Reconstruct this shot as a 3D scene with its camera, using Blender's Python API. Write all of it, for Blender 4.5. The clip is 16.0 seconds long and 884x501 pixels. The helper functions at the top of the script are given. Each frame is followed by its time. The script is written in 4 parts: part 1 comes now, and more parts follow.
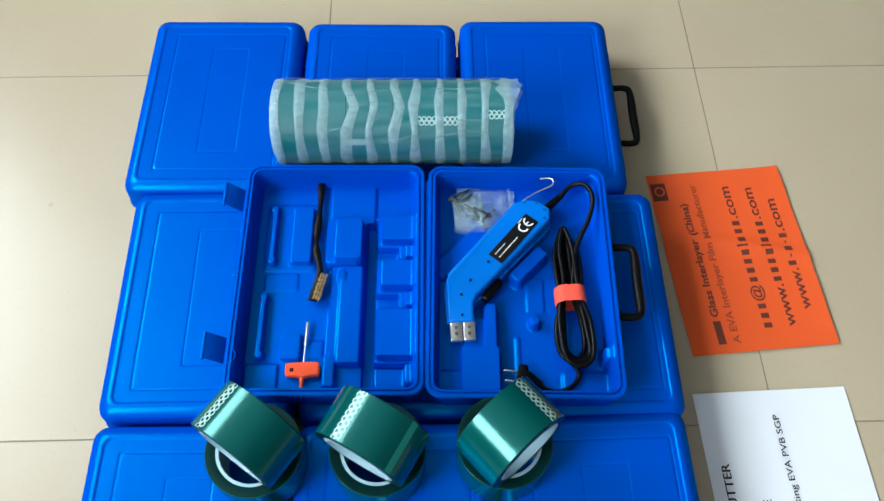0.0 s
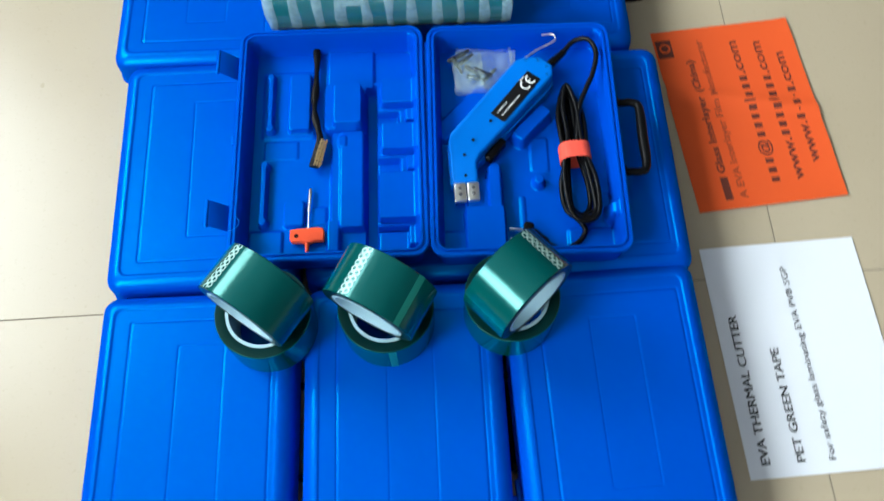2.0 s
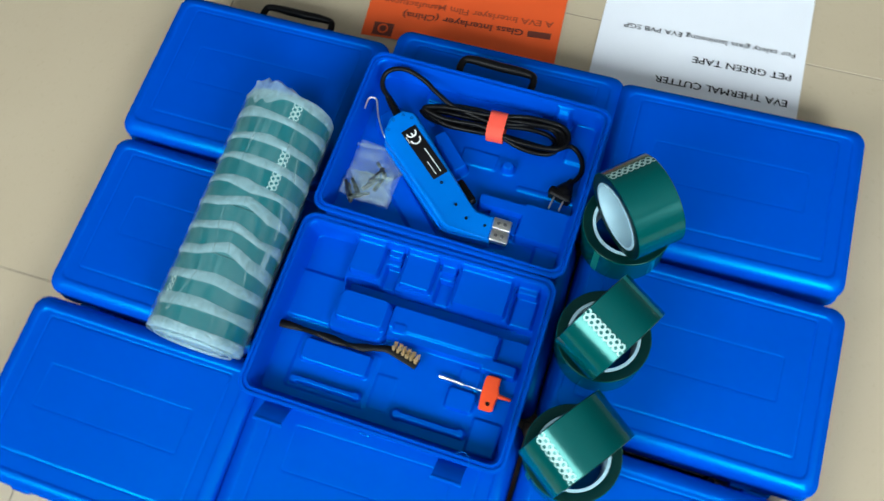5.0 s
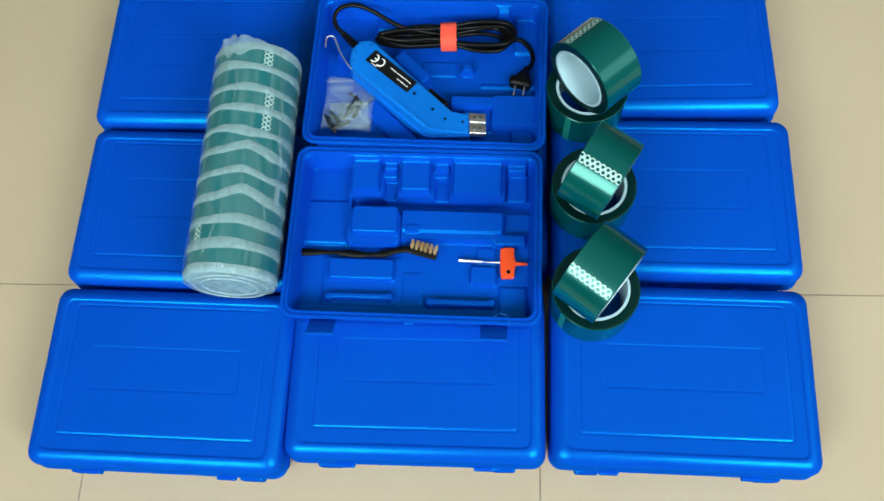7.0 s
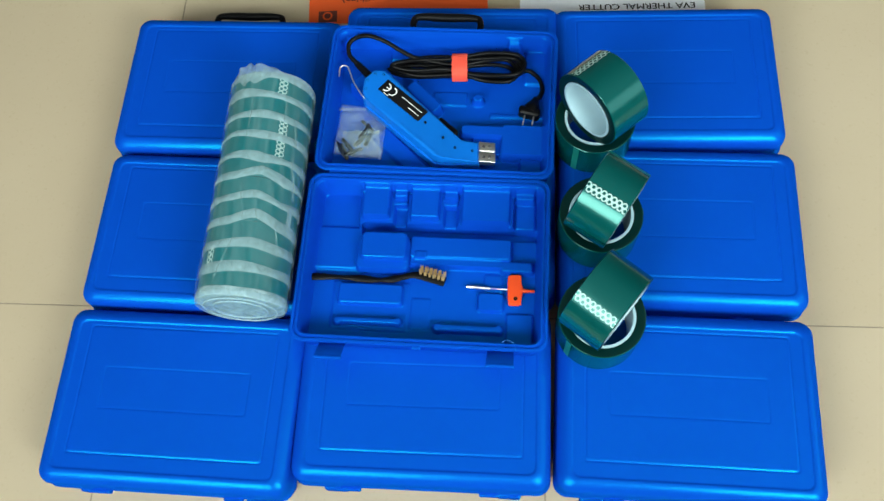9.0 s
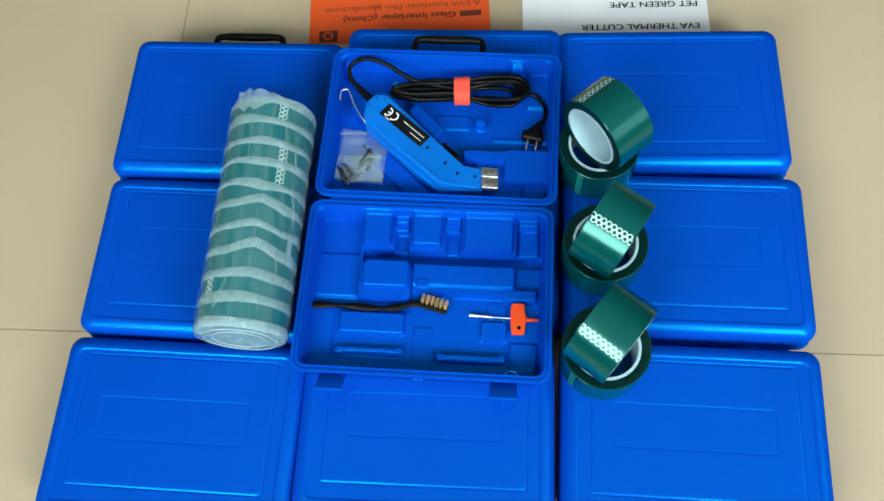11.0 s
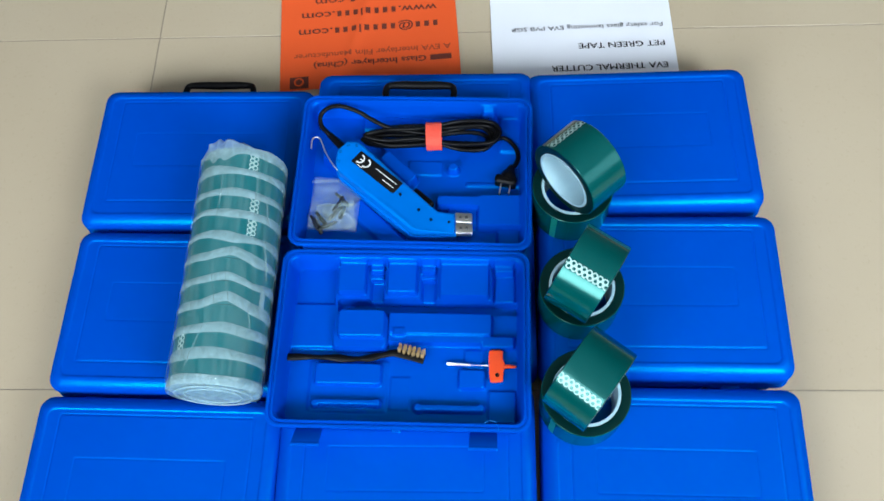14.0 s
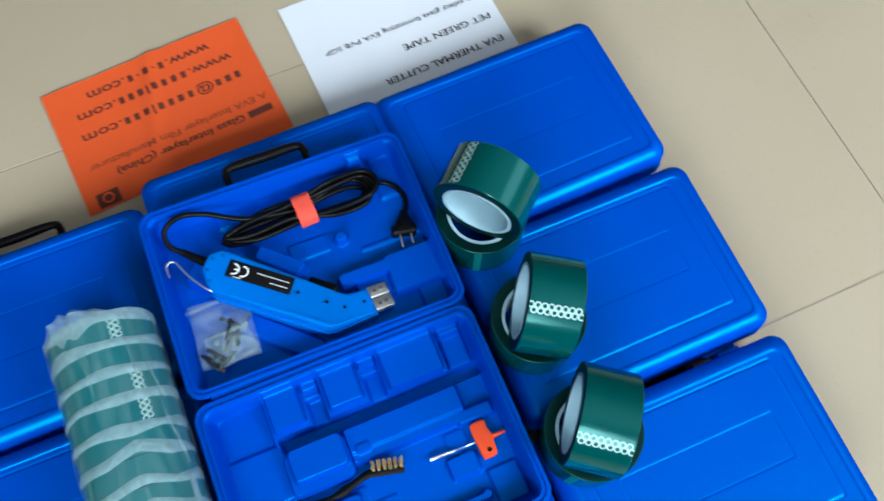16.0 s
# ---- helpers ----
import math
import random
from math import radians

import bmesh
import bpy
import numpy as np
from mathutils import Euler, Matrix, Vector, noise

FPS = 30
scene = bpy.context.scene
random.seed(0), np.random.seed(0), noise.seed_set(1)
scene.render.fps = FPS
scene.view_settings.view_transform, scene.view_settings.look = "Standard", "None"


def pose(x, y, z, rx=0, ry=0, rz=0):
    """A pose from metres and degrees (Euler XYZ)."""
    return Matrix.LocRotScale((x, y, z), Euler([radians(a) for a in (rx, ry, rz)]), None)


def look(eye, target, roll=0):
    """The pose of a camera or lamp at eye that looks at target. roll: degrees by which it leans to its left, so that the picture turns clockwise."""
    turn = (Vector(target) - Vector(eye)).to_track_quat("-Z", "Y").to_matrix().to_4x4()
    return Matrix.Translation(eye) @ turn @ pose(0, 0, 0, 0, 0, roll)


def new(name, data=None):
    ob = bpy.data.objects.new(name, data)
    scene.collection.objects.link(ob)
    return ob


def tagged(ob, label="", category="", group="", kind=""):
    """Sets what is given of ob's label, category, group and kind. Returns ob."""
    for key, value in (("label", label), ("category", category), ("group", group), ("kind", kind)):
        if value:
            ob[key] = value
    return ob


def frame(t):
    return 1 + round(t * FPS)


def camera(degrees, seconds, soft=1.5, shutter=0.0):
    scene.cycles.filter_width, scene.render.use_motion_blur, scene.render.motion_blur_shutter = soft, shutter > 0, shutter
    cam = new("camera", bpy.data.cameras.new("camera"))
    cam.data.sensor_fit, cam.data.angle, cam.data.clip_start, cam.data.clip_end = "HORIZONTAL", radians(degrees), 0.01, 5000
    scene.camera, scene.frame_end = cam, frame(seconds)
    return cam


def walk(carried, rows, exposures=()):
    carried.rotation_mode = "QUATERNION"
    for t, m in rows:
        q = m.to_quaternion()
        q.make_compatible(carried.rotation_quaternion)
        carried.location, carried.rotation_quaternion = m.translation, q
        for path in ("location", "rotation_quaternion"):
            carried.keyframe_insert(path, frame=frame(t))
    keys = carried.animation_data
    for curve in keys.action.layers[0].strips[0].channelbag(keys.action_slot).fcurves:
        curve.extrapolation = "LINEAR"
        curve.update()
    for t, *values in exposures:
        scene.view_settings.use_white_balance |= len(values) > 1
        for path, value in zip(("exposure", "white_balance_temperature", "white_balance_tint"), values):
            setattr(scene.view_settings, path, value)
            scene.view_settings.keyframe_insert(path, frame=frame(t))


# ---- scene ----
cam = camera(55.8, 16.0, shutter=0.5)
PATH = [
    (0, (0.452, -0.053, 1.052), (-0.529, 0.016, -0.69), 1.3),
    (0.5, (0.451, -0.063, 1.052), (-0.522, 0.011, -0.693), 2.1),
    (1, (0.472, -0.06, 1.039), (-0.483, 0.006, -0.717), 1.9),
    (1.5, (0.485, -0.056, 1.024), (-0.379, 0.008, -0.779), 1.9),
    (2, (0.493, -0.054, 1.019), (-0.282, -0.01, -0.824), -1.5),
    (2.5, (0.462, -0.027, 1.043), (-0.212, 0.034, -0.839), -11.0),
    (3, (0.448, -0.07, 1.056), (-0.257, 0.211, -0.794), -10.7),
    (3.5, (0.417, -0.231, 1.08), (-0.213, 0.203, -0.768), -11.4),
    (4, (0.341, -0.286, 1.064), (-0.155, 0.233, -0.803), -6.8),
    (4.2, (0.299, -0.303, 1.057), (-0.192, 0.219, -0.811), -10.7),
    (6.3, (-0.006, -0.479, 1.119), (-0.01, 0.205, -0.761), -1.1),
    (6.5, (0.02, -0.514, 1.116), (-0.012, 0.196, -0.754), -3.5),
    (7, (0.046, -0.531, 1.122), (-0.051, 0.135, -0.761), -8.4),
    (7.5, (0.044, -0.54, 1.131), (-0.087, 0.154, -0.741), -9.9),
    (8, (0.045, -0.543, 1.131), (-0.081, 0.17, -0.733), -8.9),
    (8.5, (0.053, -0.541, 1.135), (-0.074, 0.184, -0.724), -9.2),
    (11, (0.049, -0.5, 1.134), (-0.079, 0.23, -0.723), -9.2),
    (11.5, (0.051, -0.483, 1.14), (-0.044, 0.309, -0.694), -6.1),
    (12, (0.052, -0.472, 1.154), (-0.02, 0.362, -0.662), -3.8),
    (12.5, (0.044, -0.479, 1.143), (-0.018, 0.381, -0.662), -3.2),
    (13, (0.046, -0.475, 1.142), (-0.022, 0.36, -0.674), -4.3),
    (13.5, (0.054, -0.478, 1.141), (-0.022, 0.348, -0.679), -5.6),
    (14, (0.055, -0.474, 1.134), (-0.024, 0.32, -0.7), -6.8),
    (14.5, (0.05, -0.455, 1.13), (0.013, 0.27, -0.734), -8.6),
    (15, (0.006, -0.382, 1.107), (0.143, 0.305, -0.766), -2.9),
    (15.5, (-0.028, -0.315, 1.081), (0.191, 0.39, -0.777), -2.3),
    (16, (-0.036, -0.286, 1.034), (0.3, 0.348, -0.832), 2.9),
]
walk(cam, [(t, look(eye, target, roll)) for t, eye, target, roll in PATH], [
    (0, 0.34, 6400, 7), (2, 0.40, 6400, 7), (3.5, 0.32, 6400, 7), (4.2, 0.24, 6300, 7), (6.5, 0.26, 6800, 4), (8.5, 0.28, 6950, 3), (11, 0.28, 6800, 4), (12, 0.30, 6500, 8), (13, 0.30, 6400, 9), (14, 0.30, 6200, 10), (14.5, 0.30, 6200, 9), (15.5, 0.42, 6300, 8), (16, 0.18, 6100, 8)])

# ---- light ----
world = bpy.data.worlds.new("world")
scene.world = world
world.use_nodes = True
wn = world.node_tree
sky = wn.nodes.new("ShaderNodeTexSky")
sky.sky_type, sky.sun_disc = "NISHITA", False
sky.sun_elevation, sky.sun_rotation = radians(38), radians(200)
wn.links.new(sky.outputs["Color"], wn.nodes["Background"].inputs["Color"])
wn.nodes["Background"].inputs["Strength"].default_value = 0.12


def window_light(name, x, y, z, width, height, aim, power, tint):
    lamp = bpy.data.lights.new(name, "AREA")
    lamp.shape, lamp.size, lamp.size_y, lamp.energy, lamp.color = "RECTANGLE", width, height, power, tint
    ob = new(name, lamp)
    ob.matrix_world = look((x, y, z), aim)
    return ob


# daylight through the two front window openings of the room
window_light("daylight_front_left", -1.05, -1.89, 1.88, 1.48, 1.52, (-1.05, 0, 1.7), 88, (0.87, 0.955, 1.0))
window_light("daylight_front_right", 1.4, -1.89, 2.0, 1.2, 1.3, (1.4, 0, 1.85), 112, (0.87, 0.955, 1.0))
# weak fill lamp added at the right wall to brighten that side
window_light("side_fill", 2.66, -0.5, 1.7, 1.4, 1.3, (0, -0.3, 1.0), 10, (0.88, 0.96, 1.0))

# ---- materials ----


def material(name):
    m = bpy.data.materials.new(name)
    m.use_nodes = True
    return m, m.node_tree.nodes, m.node_tree.links, m.node_tree.nodes["Principled BSDF"]


def plastic(name, colour, rough=0.35, spread=0.12, grain=900.0, relief=0.06, scale=14.0, coat=0.0, metal=0.0, dust=None, shine=0.5, sheen=None):
    """Base colour with slow mottling, fine grain relief and uneven gloss."""
    m, nodes, links, bsdf = material(name)
    where = nodes.new("ShaderNodeTexCoord")
    slow = nodes.new("ShaderNodeTexNoise")
    slow.inputs["Scale"].default_value, slow.inputs["Detail"].default_value = scale, 5
    links.new(where.outputs["Object"], slow.inputs["Vector"])
    ramp = nodes.new("ShaderNodeMix")
    ramp.data_type = "RGBA"
    low = [c * (1 - spread) for c in colour]
    high = [min(1, c * (1 + spread)) for c in colour]
    ramp.inputs["A"].default_value, ramp.inputs["B"].default_value = (*low, 1), (*high, 1)
    links.new(slow.outputs["Fac"], ramp.inputs["Factor"])
    out = ramp.outputs["Result"]
    if dust:
        specks = nodes.new("ShaderNodeTexNoise")
        specks.inputs["Scale"].default_value, specks.inputs["Detail"].default_value = 260, 3
        links.new(where.outputs["Object"], specks.inputs["Vector"])
        cut = nodes.new("ShaderNodeMapRange")
        cut.inputs["From Min"].default_value, cut.inputs["From Max"].default_value = 0.66, 0.8
        links.new(specks.outputs["Fac"], cut.inputs["Value"])
        mix = nodes.new("ShaderNodeMix")
        mix.data_type = "RGBA"
        mix.inputs["B"].default_value = (*dust, 1)
        links.new(cut.outputs["Result"], mix.inputs["Factor"])
        links.new(out, mix.inputs["A"])
        out = mix.outputs["Result"]
    links.new(out, bsdf.inputs["Base Color"])
    gloss = nodes.new("ShaderNodeMapRange")
    gloss.inputs["To Min"].default_value, gloss.inputs["To Max"].default_value = rough * 0.85, min(1, rough * 1.2)
    links.new(slow.outputs["Fac"], gloss.inputs["Value"])
    links.new(gloss.outputs["Result"], bsdf.inputs["Roughness"])
    fine = nodes.new("ShaderNodeTexNoise")
    fine.inputs["Scale"].default_value, fine.inputs["Detail"].default_value = grain, 2
    links.new(where.outputs["Object"], fine.inputs["Vector"])
    bump = nodes.new("ShaderNodeBump")
    bump.inputs["Strength"].default_value, bump.inputs["Distance"].default_value = relief, 0.0006
    links.new(fine.outputs["Fac"], bump.inputs["Height"])
    links.new(bump.outputs["Normal"], bsdf.inputs["Normal"])
    bsdf.inputs["Coat Weight"].default_value, bsdf.inputs["Metallic"].default_value = coat, metal
    bsdf.inputs["Coat Roughness"].default_value = 0.08
    bsdf.inputs["Specular IOR Level"].default_value = shine
    if sheen:
        bsdf.inputs["Specular Tint"].default_value = (*sheen, 1)
    return m


def satin(name, colour, rough, gloss, tint):
    """Matt coloured plastic under an even, slightly tinted satin gloss, mottled and finely grained."""
    m = plastic(name, colour, rough, 0.08, 1200, 0.045, 9)
    nodes, links = m.node_tree.nodes, m.node_tree.links
    old = nodes["Principled BSDF"]
    matt, sheen, both = nodes.new("ShaderNodeBsdfDiffuse"), nodes.new("ShaderNodeBsdfGlossy"), nodes.new("ShaderNodeMixShader")
    both.inputs["Fac"].default_value = gloss
    sheen.inputs["Color"].default_value = (*tint, 1)
    links.new(old.inputs["Base Color"].links[0].from_socket, matt.inputs["Color"])
    links.new(old.inputs["Roughness"].links[0].from_socket, sheen.inputs["Roughness"])
    for node in (matt, sheen):
        links.new(old.inputs["Normal"].links[0].from_socket, node.inputs["Normal"])
    links.new(matt.outputs["BSDF"], both.inputs[1])
    links.new(sheen.outputs["BSDF"], both.inputs[2])
    links.new(both.outputs["Shader"], nodes["Material Output"].inputs["Surface"])
    nodes.remove(old)
    return m


def film(name, colour, clear, rough=0.15, relief=0.35, scale=60.0, drawn=(1, 1, 1)):
    """Thin clear or milky plastic film: part see-through, part glossy."""
    m, nodes, links, bsdf = material(name)
    where = nodes.new("ShaderNodeTexCoord")
    folds = nodes.new("ShaderNodeTexNoise")
    folds.inputs["Scale"].default_value, folds.inputs["Detail"].default_value = scale, 4
    folds.inputs["Distortion"].default_value = 1.2
    stretch = nodes.new("ShaderNodeMapping")
    stretch.inputs["Scale"].default_value, stretch.inputs["Rotation"].default_value = drawn, (0.25, 0.3, 0)
    links.new(where.outputs["Object"], stretch.inputs["Vector"])
    links.new(stretch.outputs["Vector"], folds.inputs["Vector"])
    bump = nodes.new("ShaderNodeBump")
    bump.inputs["Strength"].default_value, bump.inputs["Distance"].default_value = relief, 0.004
    links.new(folds.outputs["Fac"], bump.inputs["Height"])
    links.new(bump.outputs["Normal"], bsdf.inputs["Normal"])
    bsdf.inputs["Base Color"].default_value, bsdf.inputs["Roughness"].default_value = (*colour, 1), rough
    thick = nodes.new("ShaderNodeMapRange")
    thick.inputs["From Min"].default_value, thick.inputs["From Max"].default_value = 0.35, 0.75
    thick.inputs["To Min"].default_value, thick.inputs["To Max"].default_value = max(0, 1 - clear - 0.07), min(1, 1 - clear + 0.12)
    links.new(folds.outputs["Fac"], thick.inputs["Value"])
    links.new(thick.outputs["Result"], bsdf.inputs["Alpha"])
    return m


def tile_material():
    m, nodes, links, bsdf = material("glazed_tile")
    where, info = nodes.new("ShaderNodeTexCoord"), nodes.new("ShaderNodeObjectInfo")
    shift = nodes.new("ShaderNodeVectorMath")
    shift.operation = "MULTIPLY_ADD"
    links.new(info.outputs["Random"], shift.inputs[0])
    shift.inputs[1].default_value = (40, 31, 23)
    links.new(where.outputs["Object"], shift.inputs[2])
    cloud, speck = nodes.new("ShaderNodeTexNoise"), nodes.new("ShaderNodeTexNoise")
    cloud.inputs["Scale"].default_value, cloud.inputs["Detail"].default_value = 5, 6
    speck.inputs["Scale"].default_value, speck.inputs["Detail"].default_value = 170, 3
    for tex in (cloud, speck):
        links.new(shift.outputs["Vector"], tex.inputs["Vector"])
    ramp = nodes.new("ShaderNodeMix")
    ramp.data_type = "RGBA"
    ramp.inputs["A"].default_value, ramp.inputs["B"].default_value = (0.447, 0.364, 0.247, 1), (0.504, 0.420, 0.296, 1)
    links.new(cloud.outputs["Fac"], ramp.inputs["Factor"])
    dots = nodes.new("ShaderNodeMapRange")
    dots.inputs["From Min"].default_value, dots.inputs["From Max"].default_value = 0.6, 0.85
    dots.inputs["To Max"].default_value = 0.28
    links.new(speck.outputs["Fac"], dots.inputs["Value"])
    mix = nodes.new("ShaderNodeMix")
    mix.data_type = "RGBA"
    mix.inputs["B"].default_value = (0.33, 0.24, 0.13, 1)
    links.new(dots.outputs["Result"], mix.inputs["Factor"])
    links.new(ramp.outputs["Result"], mix.inputs["A"])
    links.new(mix.outputs["Result"], bsdf.inputs["Base Color"])
    gloss = nodes.new("ShaderNodeMapRange")
    gloss.inputs["To Min"].default_value, gloss.inputs["To Max"].default_value = 0.25, 0.33
    links.new(cloud.outputs["Fac"], gloss.inputs["Value"])
    links.new(gloss.outputs["Result"], bsdf.inputs["Roughness"])
    bump = nodes.new("ShaderNodeBump")
    bump.inputs["Strength"].default_value, bump.inputs["Distance"].default_value = 0.015, 0.002
    links.new(cloud.outputs["Fac"], bump.inputs["Height"])
    links.new(bump.outputs["Normal"], bsdf.inputs["Normal"])
    return m


BLUE = satin("blue_moulded_plastic", (0.0003, 0.055, 0.465), 0.31, 0.085, (0.005, 0.65, 1.0))
TOOL_BLUE = plastic("light_blue_tool_plastic", (0.001, 0.150, 0.62), 0.33, 0.05, 1800, 0.12, 30, shine=0.4, sheen=(0.4, 0.8, 1.0))
BLACK = plastic("black_plastic", (0.003, 0.003, 0.0035), 0.40, 0.3, 900, 0.2, 40, shine=0.12)
RUBBER = plastic("black_rubber_cable", (0.003, 0.003, 0.0035), 0.32, 0.3, 700, 0.15, 60, shine=0.14)
ORANGE_PLASTIC = plastic("orange_plastic", (0.85, 0.075, 0.012), 0.38, 0.06, 900, 0.1, 50)
STRIP_WHITE = plastic("faded_white_print", (0.36, 0.56, 0.53), 0.4, 0.05, 500, 0.05, 60)
STRAP_RED = plastic("coral_hook_and_loop_fabric", (0.85, 0.085, 0.05), 0.8, 0.12, 1600, 0.8, 120)
STEEL = plastic("bright_steel", (0.78, 0.77, 0.73), 0.36, 0.12, 700, 0.15, 90, metal=1.0)
DARK_STEEL = plastic("dull_steel", (0.22, 0.22, 0.23), 0.4, 0.2, 700, 0.2, 80, metal=0.9)
BRASS = plastic("brass_wire", (0.56, 0.40, 0.18), 0.38, 0.2, 500, 0.3, 200, metal=0.35)
TAPE_SIDE = plastic("green_tape_edge", (0.0004, 0.014, 0.013), 0.3, 0.25, 900, 0.2, 40, shine=0.4, sheen=(0.4, 0.9, 0.8))
TAPE_FACE = plastic("green_polyester_tape", (0.0003, 0.060, 0.057), 0.17, 0.07, 500, 0.04, 25, shine=0.75, sheen=(0.35, 0.95, 0.85))
TAPE_PALE = plastic("pale_green_tape", (0.01, 0.20, 0.16), 0.3, 0.1, 500, 0.1, 25)
WRAPPED = plastic("teal_tape_in_wrap", (0.001, 0.126, 0.144), 0.3, 0.10, 500, 0.05, 40, shine=0.4)
CORE = plastic("white_plastic_core", (0.34, 0.53, 0.60), 0.5, 0.05, 500, 0.1, 30)
PRINT_WHITE = plastic("white_print", (0.80, 0.84, 0.82), 0.45, 0.05, 500, 0.05, 60)
PRINT_BLACK = plastic("black_print", (0.007, 0.007, 0.008), 0.6, 0.2, 500, 0.05, 60, shine=0.15)
PAPER_WHITE = plastic("white_paper", (0.76, 0.78, 0.82), 0.8, 0.025, 1300, 0.25, 12)
PAPER_ORANGE = plastic("orange_paper", (0.74, 0.088, 0.010), 0.75, 0.06, 1300, 0.25, 10)
LOGO_DARK = plastic("dark_red_print", (0.11, 0.018, 0.010), 0.7, 0.2, 800, 0.1, 40)
ORANGE_TEXT = plastic("dark_print_on_orange", (0.13, 0.022, 0.010), 0.7, 0.2, 800, 0.1, 40)
PALE_ORANGE_TEXT = plastic("faded_print_on_orange", (0.30, 0.040, 0.010), 0.7, 0.2, 800, 0.1, 40)
CLEAR = film("clear_wrap", (0.36, 0.54, 0.53), 0.90, 0.10, 0.7, 70, (1, 1, 0.14))
STRIP_FADED = plastic("print_under_wrap", (0.36, 0.54, 0.52), 0.4, 0.05, 500, 0.05, 60)
MILKY = film("milky_wrap", (0.40, 0.60, 0.65), 0.52, 0.3, 0.5, 70)
FOLD = film("wrap_fold", (0.45, 0.62, 0.62), 0.84, 0.2, 0.3, 70)
BAG = film("clear_zip_bag", (0.46, 0.62, 0.63), 0.86, 0.16, 0.5, 60)
SPARE_GREY = plastic("dark_grey_spares", (0.020, 0.024, 0.027), 0.4, 0.3, 700, 0.2, 80)
TILE = tile_material()
GROUT = plastic("grey_brown_grout", (0.29, 0.24, 0.18), 0.9, 0.25, 400, 0.5, 20)
# unseen room surfaces; greys set low so little light bounces into the shade
WALL_LOW_BOUNCE = plastic("grey_low_bounce_wall", (0.10, 0.10, 0.10), 0.7, 0.04, 300, 0.2, 3)
CEILING_LOW_BOUNCE = plastic("grey_low_bounce_ceiling", (0.26, 0.26, 0.26), 0.8, 0.03, 300, 0.2, 3)

# ---- building helpers ----


def from_lists(name, verts, faces, mat, parent=None, label="", smooth=40):
    me = bpy.data.meshes.new(name)
    me.from_pydata([tuple(v) for v in verts], [], [tuple(int(i) for i in q) for q in faces])
    me.materials.append(mat)
    me.validate()
    me.shade_smooth()
    me.set_sharp_from_angle(angle=radians(smooth))
    ob = new(name, me)
    ob.parent = parent
    return tagged(ob, label)


def part(name, bm, mat, parent=None, label="", smooth=40):
    bmesh.ops.recalc_face_normals(bm, faces=bm.faces)
    me = bpy.data.meshes.new(name)
    bm.to_mesh(me)
    bm.free()
    me.materials.append(mat)
    me.shade_smooth()
    me.set_sharp_from_angle(angle=radians(smooth))
    ob = new(name, me)
    ob.parent = parent
    return tagged(ob, label)


def thing(name, m, label, category, group=""):
    ob = new(name)
    ob.empty_display_size = 0.02
    ob.matrix_world = m
    return tagged(ob, label, category, group)


def rounded(cx, cy, hw, hd, r, z, n=6):
    """A loop of points round a rectangle with rounded corners."""
    pts = []
    r = min(r, hw, hd)
    for k, (sx, sy) in enumerate(((1, 1), (-1, 1), (-1, -1), (1, -1))):
        for i in range(n + 1):
            a = math.pi / 2 * (k + i / n)
            pts.append((cx + sx * (hw - r) + r * math.cos(a), cy + sy * (hd - r) + r * math.sin(a), z))
    return pts


def loft(name, loops, mat, parent=None, label="", ends=(True, True), smooth=40):
    verts, faces, n = [p for loop in loops for p in loop], [], len(loops[0])
    for k in range(len(loops) - 1):
        for i in range(n):
            j = (i + 1) % n
            faces.append((k * n + i, k * n + j, (k + 1) * n + j, (k + 1) * n + i))
    if ends[0]:
        faces.append(tuple(range(n - 1, -1, -1)))
    if ends[1]:
        faces.append(tuple(range((len(loops) - 1) * n, len(loops) * n)))
    return from_lists(name, verts, faces, mat, parent, label, smooth)


def block(name, cx, cy, cz, w, d, h, r, mat, parent=None, label="", m=None):
    """A box with rounded corners and softened top and bottom edges."""
    e = min(r * 0.6, h * 0.3)
    loops = [rounded(0, 0, w / 2 - e, d / 2 - e, r, -h / 2, 4), rounded(0, 0, w / 2, d / 2, r, -h / 2 + e, 4),
             rounded(0, 0, w / 2, d / 2, r, h / 2 - e, 4), rounded(0, 0, w / 2 - e, d / 2 - e, r, h / 2, 4)]
    place = Matrix.Translation((cx, cy, cz)) @ (m or Matrix.Identity(4))
    return loft(name, [[place @ Vector(p) for p in loop] for loop in loops], mat, parent, label)


def glide(points, steps=8, closed=False):
    """Points along a smooth line through the given ones."""
    pts = [Vector(p) for p in points]
    out, n = [], len(pts)
    for i in range(n if closed else n - 1):
        if closed:
            a, b, c, d = (pts[(i + k) % n] for k in (-1, 0, 1, 2))
        else:
            a, b, c, d = pts[max(i - 1, 0)], pts[i], pts[i + 1], pts[min(i + 2, n - 1)]
        for s in range(steps):
            t = s / steps
            out.append(0.5 * (2 * b + (c - a) * t + (2 * a - 5 * b + 4 * c - d) * t * t + (3 * b - a - 3 * c + d) * t ** 3))
    if not closed:
        out.append(pts[-1])
    return out


